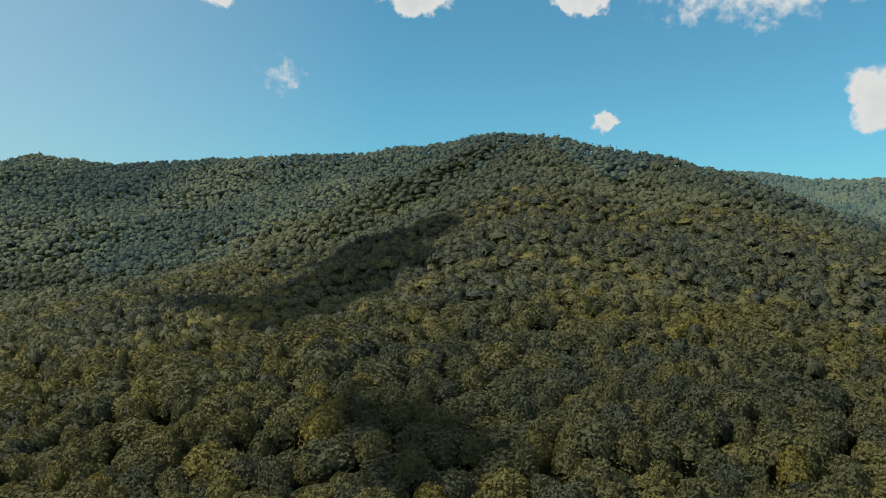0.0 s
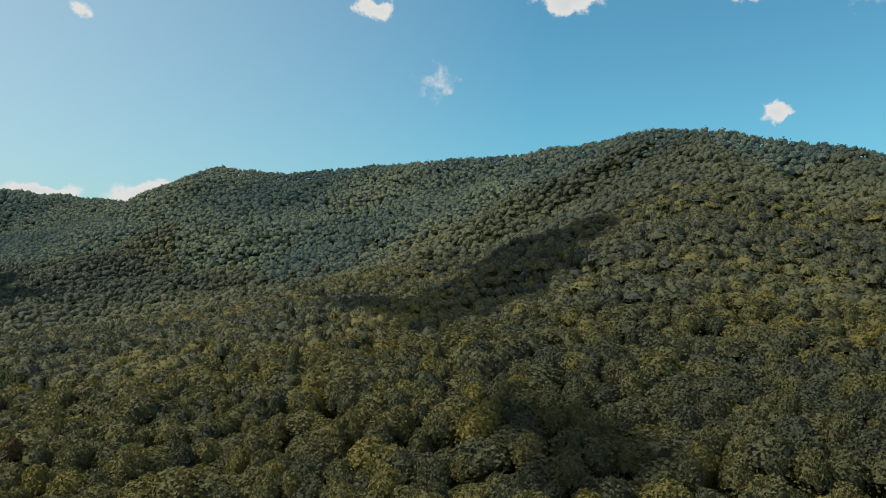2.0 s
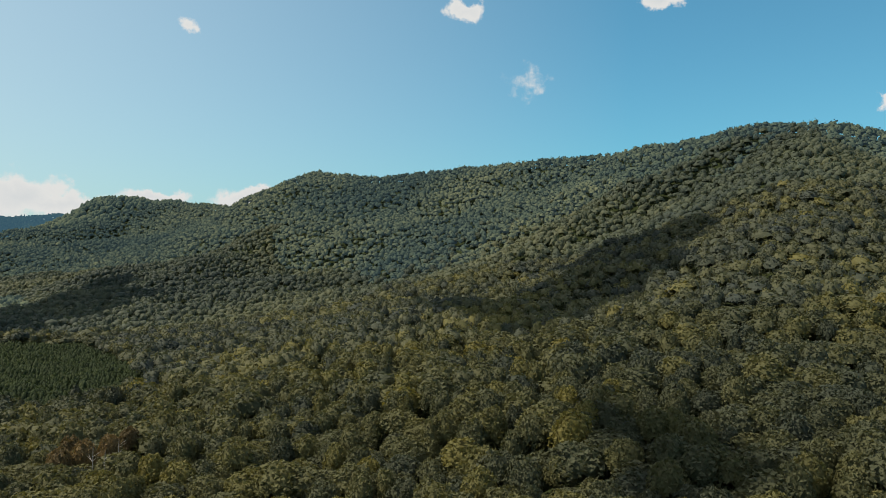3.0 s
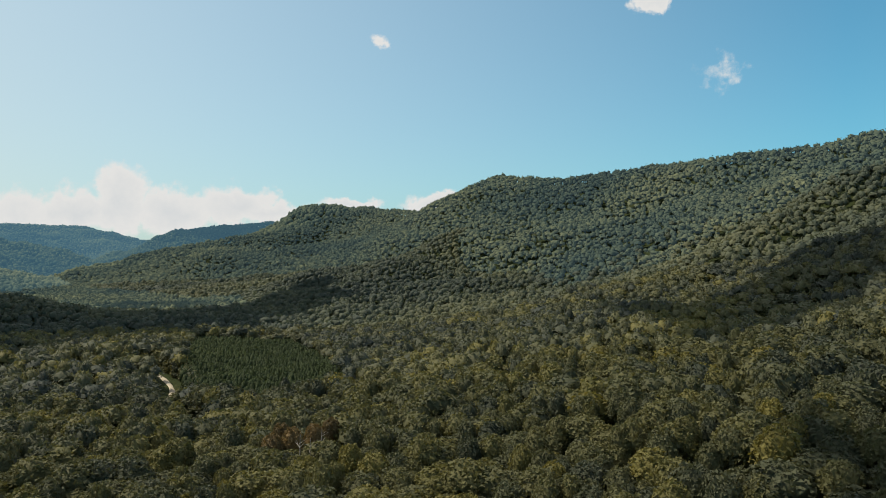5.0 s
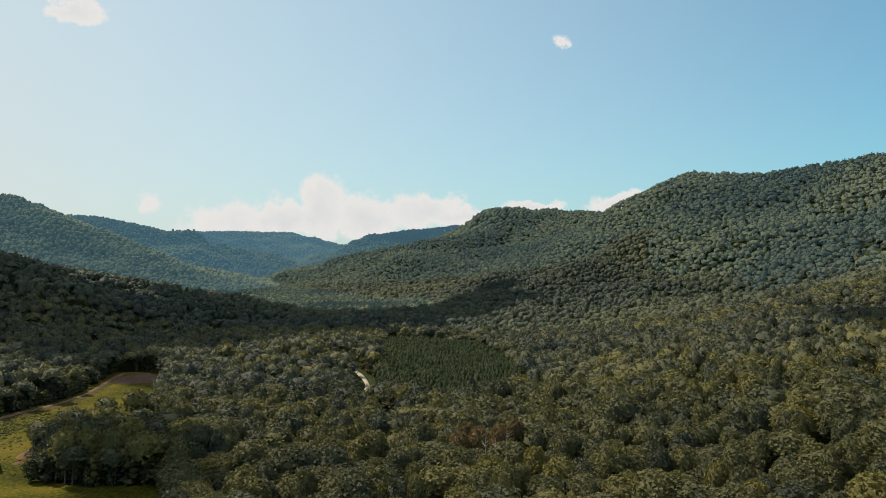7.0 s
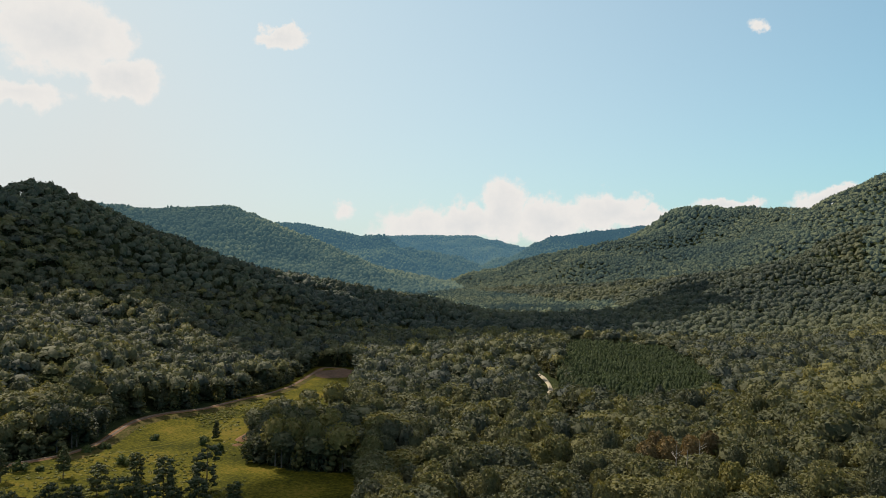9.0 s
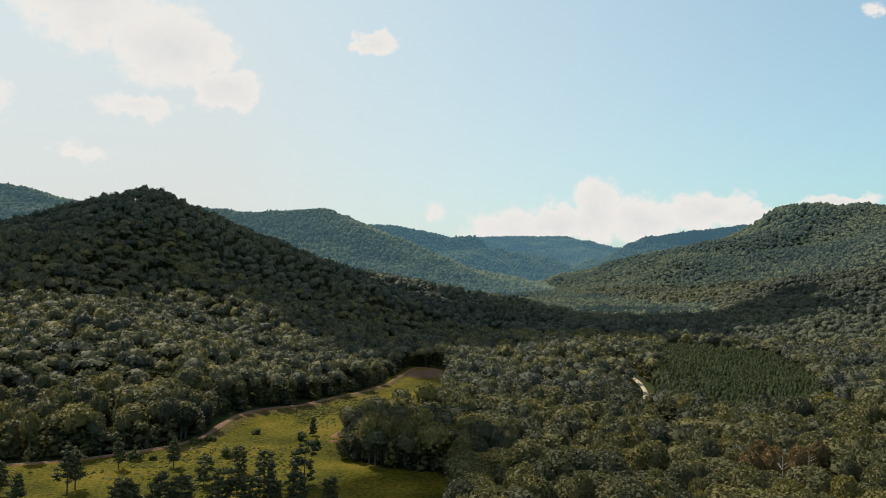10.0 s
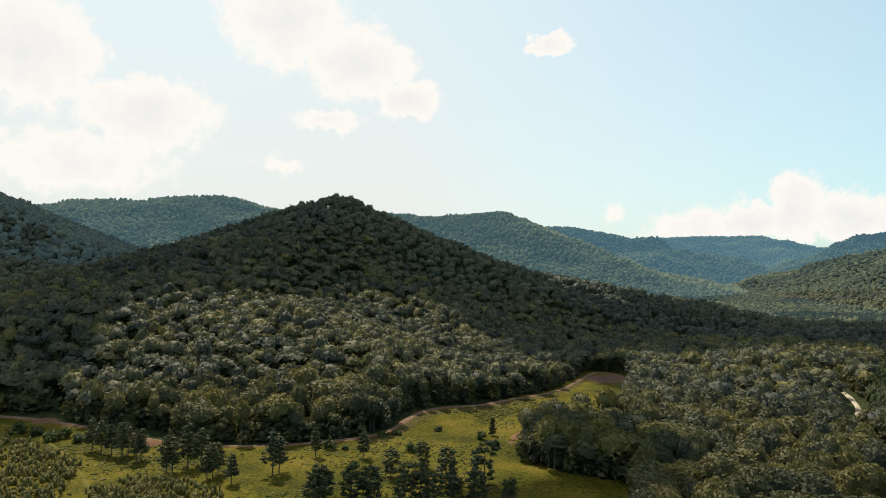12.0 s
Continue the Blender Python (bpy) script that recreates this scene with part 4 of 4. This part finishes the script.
bush(95.3, 264, 6.4, 5.6, True, "grey-green cone-shaped cedar beside the dirt track")
bush(88.7, 258, 3.6, 4.6, False, "low dark round bush in the meadow")
bush(83.1, 278, 3.3, 4.2, False, "low dark round bush in the meadow")
bush(81.9, 266, 4.3, 4.4, True, "dark upright bush beside the red bank")
for az, d, tall, wide in [(91.0, 282, 1.8, 5), (90.0, 285, 1.6, 4), (116.2, 318, 4.2, 6), (115.2, 306, 3.6, 6.5), (114.4, 309, 4, 6), (113.4, 300, 3.4, 6), (112.8, 303, 3.2, 5), (117.3, 324, 4.6, 6.5), (105.6, 262, 1.6, 3), (99.0, 255, 1.2, 2.5), (94.0, 262, 1.4, 2.6), (86.5, 292, 1.6, 4)]:
    bush(az, d, tall, wide, False, "green leafy shrub at the edge of the meadow")

# thickets of saplings and tall grass
SAPLINGS = [spire(rng, 14, 0.8) for k in range(6)] + [joined([lump(rng, (0, 0, 4.0), 2.6, 1.1, 0.25, (OCT_V, OCT_F)), sprays(rng, [((0, 0, 4.4), 2.9), ((1, 0, 3), 2)], 34, 1.2)]) for k in range(2)]


def scatter(poly, count):
    lo, hi = poly.min(0), poly.max(0)
    x, y = rng.uniform(lo[0], hi[0], count), rng.uniform(lo[1], hi[1], count)
    ok = inside(poly, x, y)
    x, y = x[ok], y[ok]
    return np.stack([x, y, land_height(x, y) + 0.15], 1)


def thicket(name, poly, count, shapes, mat, size, label, category, uneven=0.0):
    spots = scatter(poly, count)
    if uneven:
        spots = spots[fbm(spots[:, 0], spots[:, 1], 22, 3, 91) + rng.uniform(-0.15, 0.15, len(spots)) > uneven]
    n = len(spots)
    v, f, t = spread(shapes, rng.integers(0, len(shapes), n), spots, rng.uniform(0, 6.28, n), size * rng.uniform(0.6, 1.3, n), size * rng.uniform(0.6, 1.4, n), np.clip(rng.normal(0.5, 0.25, n), 0, 1))
    return tagged(new(name, tri_mesh(name, v, f, [mat], t)), label, category, kind="stuff")


thicket("sapling_thicket", ring([(124, 300), (118.5, 316), (116.2, 300), (113.2, 262), (114.2, 236), (116.5, 200), (124, 190)]), 2600, SAPLINGS, thicket_mat, 0.33, "thicket of young pines and shrubs beside the meadow", "thicket")
thicket("sapling_thicket", ring([(113, 226), (110, 238), (106, 228), (103.5, 214), (103, 180), (113, 180)]), 1300, SAPLINGS, thicket_mat, 0.33, "thicket of young pines at the near meadow edge", "thicket")
TUSSOCKS = [joined([lump(rng, (0, 0, 0.1), 0.9, 0.42, 0.35, OCT), sprays(rng, [((0, 0, 0.1), 0.9)], 8, 0.5, up=0.8, flat=0.5)]) for k in range(6)]
thicket("tall_grass", ring([(118, 350), (110, 298), (103, 268), (93, 268), (90.5, 285), (86, 318), (80.5, 340), (80, 262), (80, 205), (100, 205), (118, 205)]), 9000, TUSSOCKS, grass_tuft_mat, 0.75, "tall weeds and tufts in the meadow grass", "grass", uneven=0.02)
thicket("tall_grass", ring([(91, 285), (88.5, 311), (84, 329), (79, 368), (77.4, 388), (76.8, 370), (79.9, 335), (84, 303), (88, 288)]), 3000, TUSSOCKS, grass_tuft_mat, 0.95, "rough weeds between the track and the meadow", "grass", uneven=-0.12)


thicket("undergrowth", ring([(55.2, 300), (55.1, 372), (55.5, 372), (55.9, 350), (56.6, 348), (57.0, 345), (56.9, 300)]), 150, UNDER, leaves_mat, 0.7, "low leafy scrub beside the gravel lane", "scrub")
strip("grass_path", [(112.2, 205), (112.6, 234), (113.4, 258), (114.4, 284), (116.3, 325), (118.2, 345)], 2.2, 0.36, path_mat, "faint mown path through the meadow", "path")
strip("grass_path", [(80.2, 330), (82.2, 300), (84.5, 286), (89, 276), (95, 262), (101, 258)], 1.6, 0.36, path_mat, "faint mown path through the meadow", "path")


# ---- bare earth and dead wood ----
def mound(az, d, wide, tall, mat, name, label, category):
    x, y = place(az, d)
    vs, fs, rings, sides = [(0, 0, tall)], [], 6, 22
    for k in range(1, rings + 1):
        u = k / rings
        for j in range(sides):
            a = 2 * math.pi * j / sides
            r = wide * u * (1 + 0.22 * math.sin(3 * a + az) + rng.uniform(-0.06, 0.06))
            px_, py_ = r * math.cos(a), r * math.sin(a)
            vs.append((px_, py_, 0))
    v = np.array(vs, float)
    h = land_height(v[:, 0] + x, v[:, 1] + y)
    u = np.minimum(np.hypot(v[:, 0], v[:, 1]) / wide, 1)
    v[:, 2] = h - h[0] + tall * (1 - u) ** 1.2 + 0.45 * (1 - u ** 4) - 0.1
    for j in range(sides):
        fs.append((0, 1 + j, 1 + (j + 1) % sides))
        for k in range(rings - 1):
            a, b = 1 + k * sides + j, 1 + k * sides + (j + 1) % sides
            fs += [(a, a + sides, b + sides), (a, b + sides, b)]
    ob = new(name, tri_mesh(name, v, np.array(fs), [mat]))
    ob.matrix_basis = Matrix.Translation((x, y, h[0]))
    return tagged(ob, label, category)


mound(72.8, 446, 19, 2.6, clay_mat, "earth_mound", "bare brown earth mound inside the bend of the track", "mound")
mound(80.0, 284, 4.5, 2.2, soil_mat, "earth_bank", "eroded red clay bank at the wood edge", "bank")
mound(80.6, 275, 2.6, 0.5, soil_mat, "earth_bank", "small red clay scar in the grass", "bank")
mound(115.7, 343, 5.5, 1.3, soil_mat, "earth_bank", "sunlit red clay bank beside the dirt track", "bank")
mound(108.6, 290, 6, 1.3, soil_mat, "earth_bank", "sunlit red clay bank beside the dirt track", "bank")


def snag(az, d, tall):
    x, y = place(az, d)
    ob = thing("dead_tree", "bleached leafless dead tree among the green crowns", "tree", "dead trees")
    part("trunk", tube([(0, 0, -0.5), (0.2, 0, tall * 0.5), (0, 0.2, tall)], [0.28, 0.2, 0.04], 6), dead_mat, ob)
    for arm in limbs(rng, 7, tall * 0.55, tall * 0.9, 2.6, 0.09):
        part("branch", arm, dead_mat, ob)
    ob.matrix_basis = Matrix.Translation((x, y, float(land_height(np.array([x]), np.array([y]))[0])))


for az, d, tall in [(44.5, 214, 17), (46.2, 208, 17), (45.4, 206, 16), (51, 236, 16)]:
    snag(az, d, tall)


# ---- houses far off ----
def house(az, d, long, deep, tall, turn, label):
    x, y = place(az, d)
    ob = thing("house", label, "house")

    def box(name, size, at, mat, parent, label=""):
        bm = bmesh.new()
        bmesh.ops.create_cube(bm, size=1.0, matrix=Matrix.Translation(at) @ Matrix.Diagonal((*size, 1)))
        me = bpy.data.meshes.new(name)
        bm.to_mesh(me)
        bm.free()
        me.materials.append(mat)
        piece = new(name, me)
        piece.parent = parent
        return tagged(piece, label)

    wall = box("wall", (long, deep, tall), (0, 0, tall / 2), siding_mat, ob, "white siding")
    v = np.array([(sx * (long / 2 + 0.4), sy * (deep / 2 + 0.5), tall + 0.02) for sx in (-1, 1) for sy in (-1, 1)] + [(-long / 2 - 0.4, 0, tall + deep * 0.35), (long / 2 + 0.4, 0, tall + deep * 0.35)])
    part("roof", (v, np.array([(0, 2, 5), (0, 5, 4), (3, 1, 4), (3, 4, 5), (1, 0, 4), (2, 3, 5), (0, 1, 3), (0, 3, 2)])), roof_mat, ob, "grey pitched roof")
    for k in range(3):
        box("window", (1.3, 0.1, 1.4), ((k - 1) * long * 0.3, -deep / 2 - 0.04, tall * 0.55), pane_mat, wall)
    ob.matrix_basis = pose(x, y, float(land_height(np.array([x]), np.array([y]))[0]) - 0.2, 0, 0, turn)


house(67.7, 676, 11, 7, 3.4, 67.7, "small white house in a gap of the valley woods")
house(70.5, 4060, 22, 10, 7, 70.5, "pale house on the crest of the far ridge")
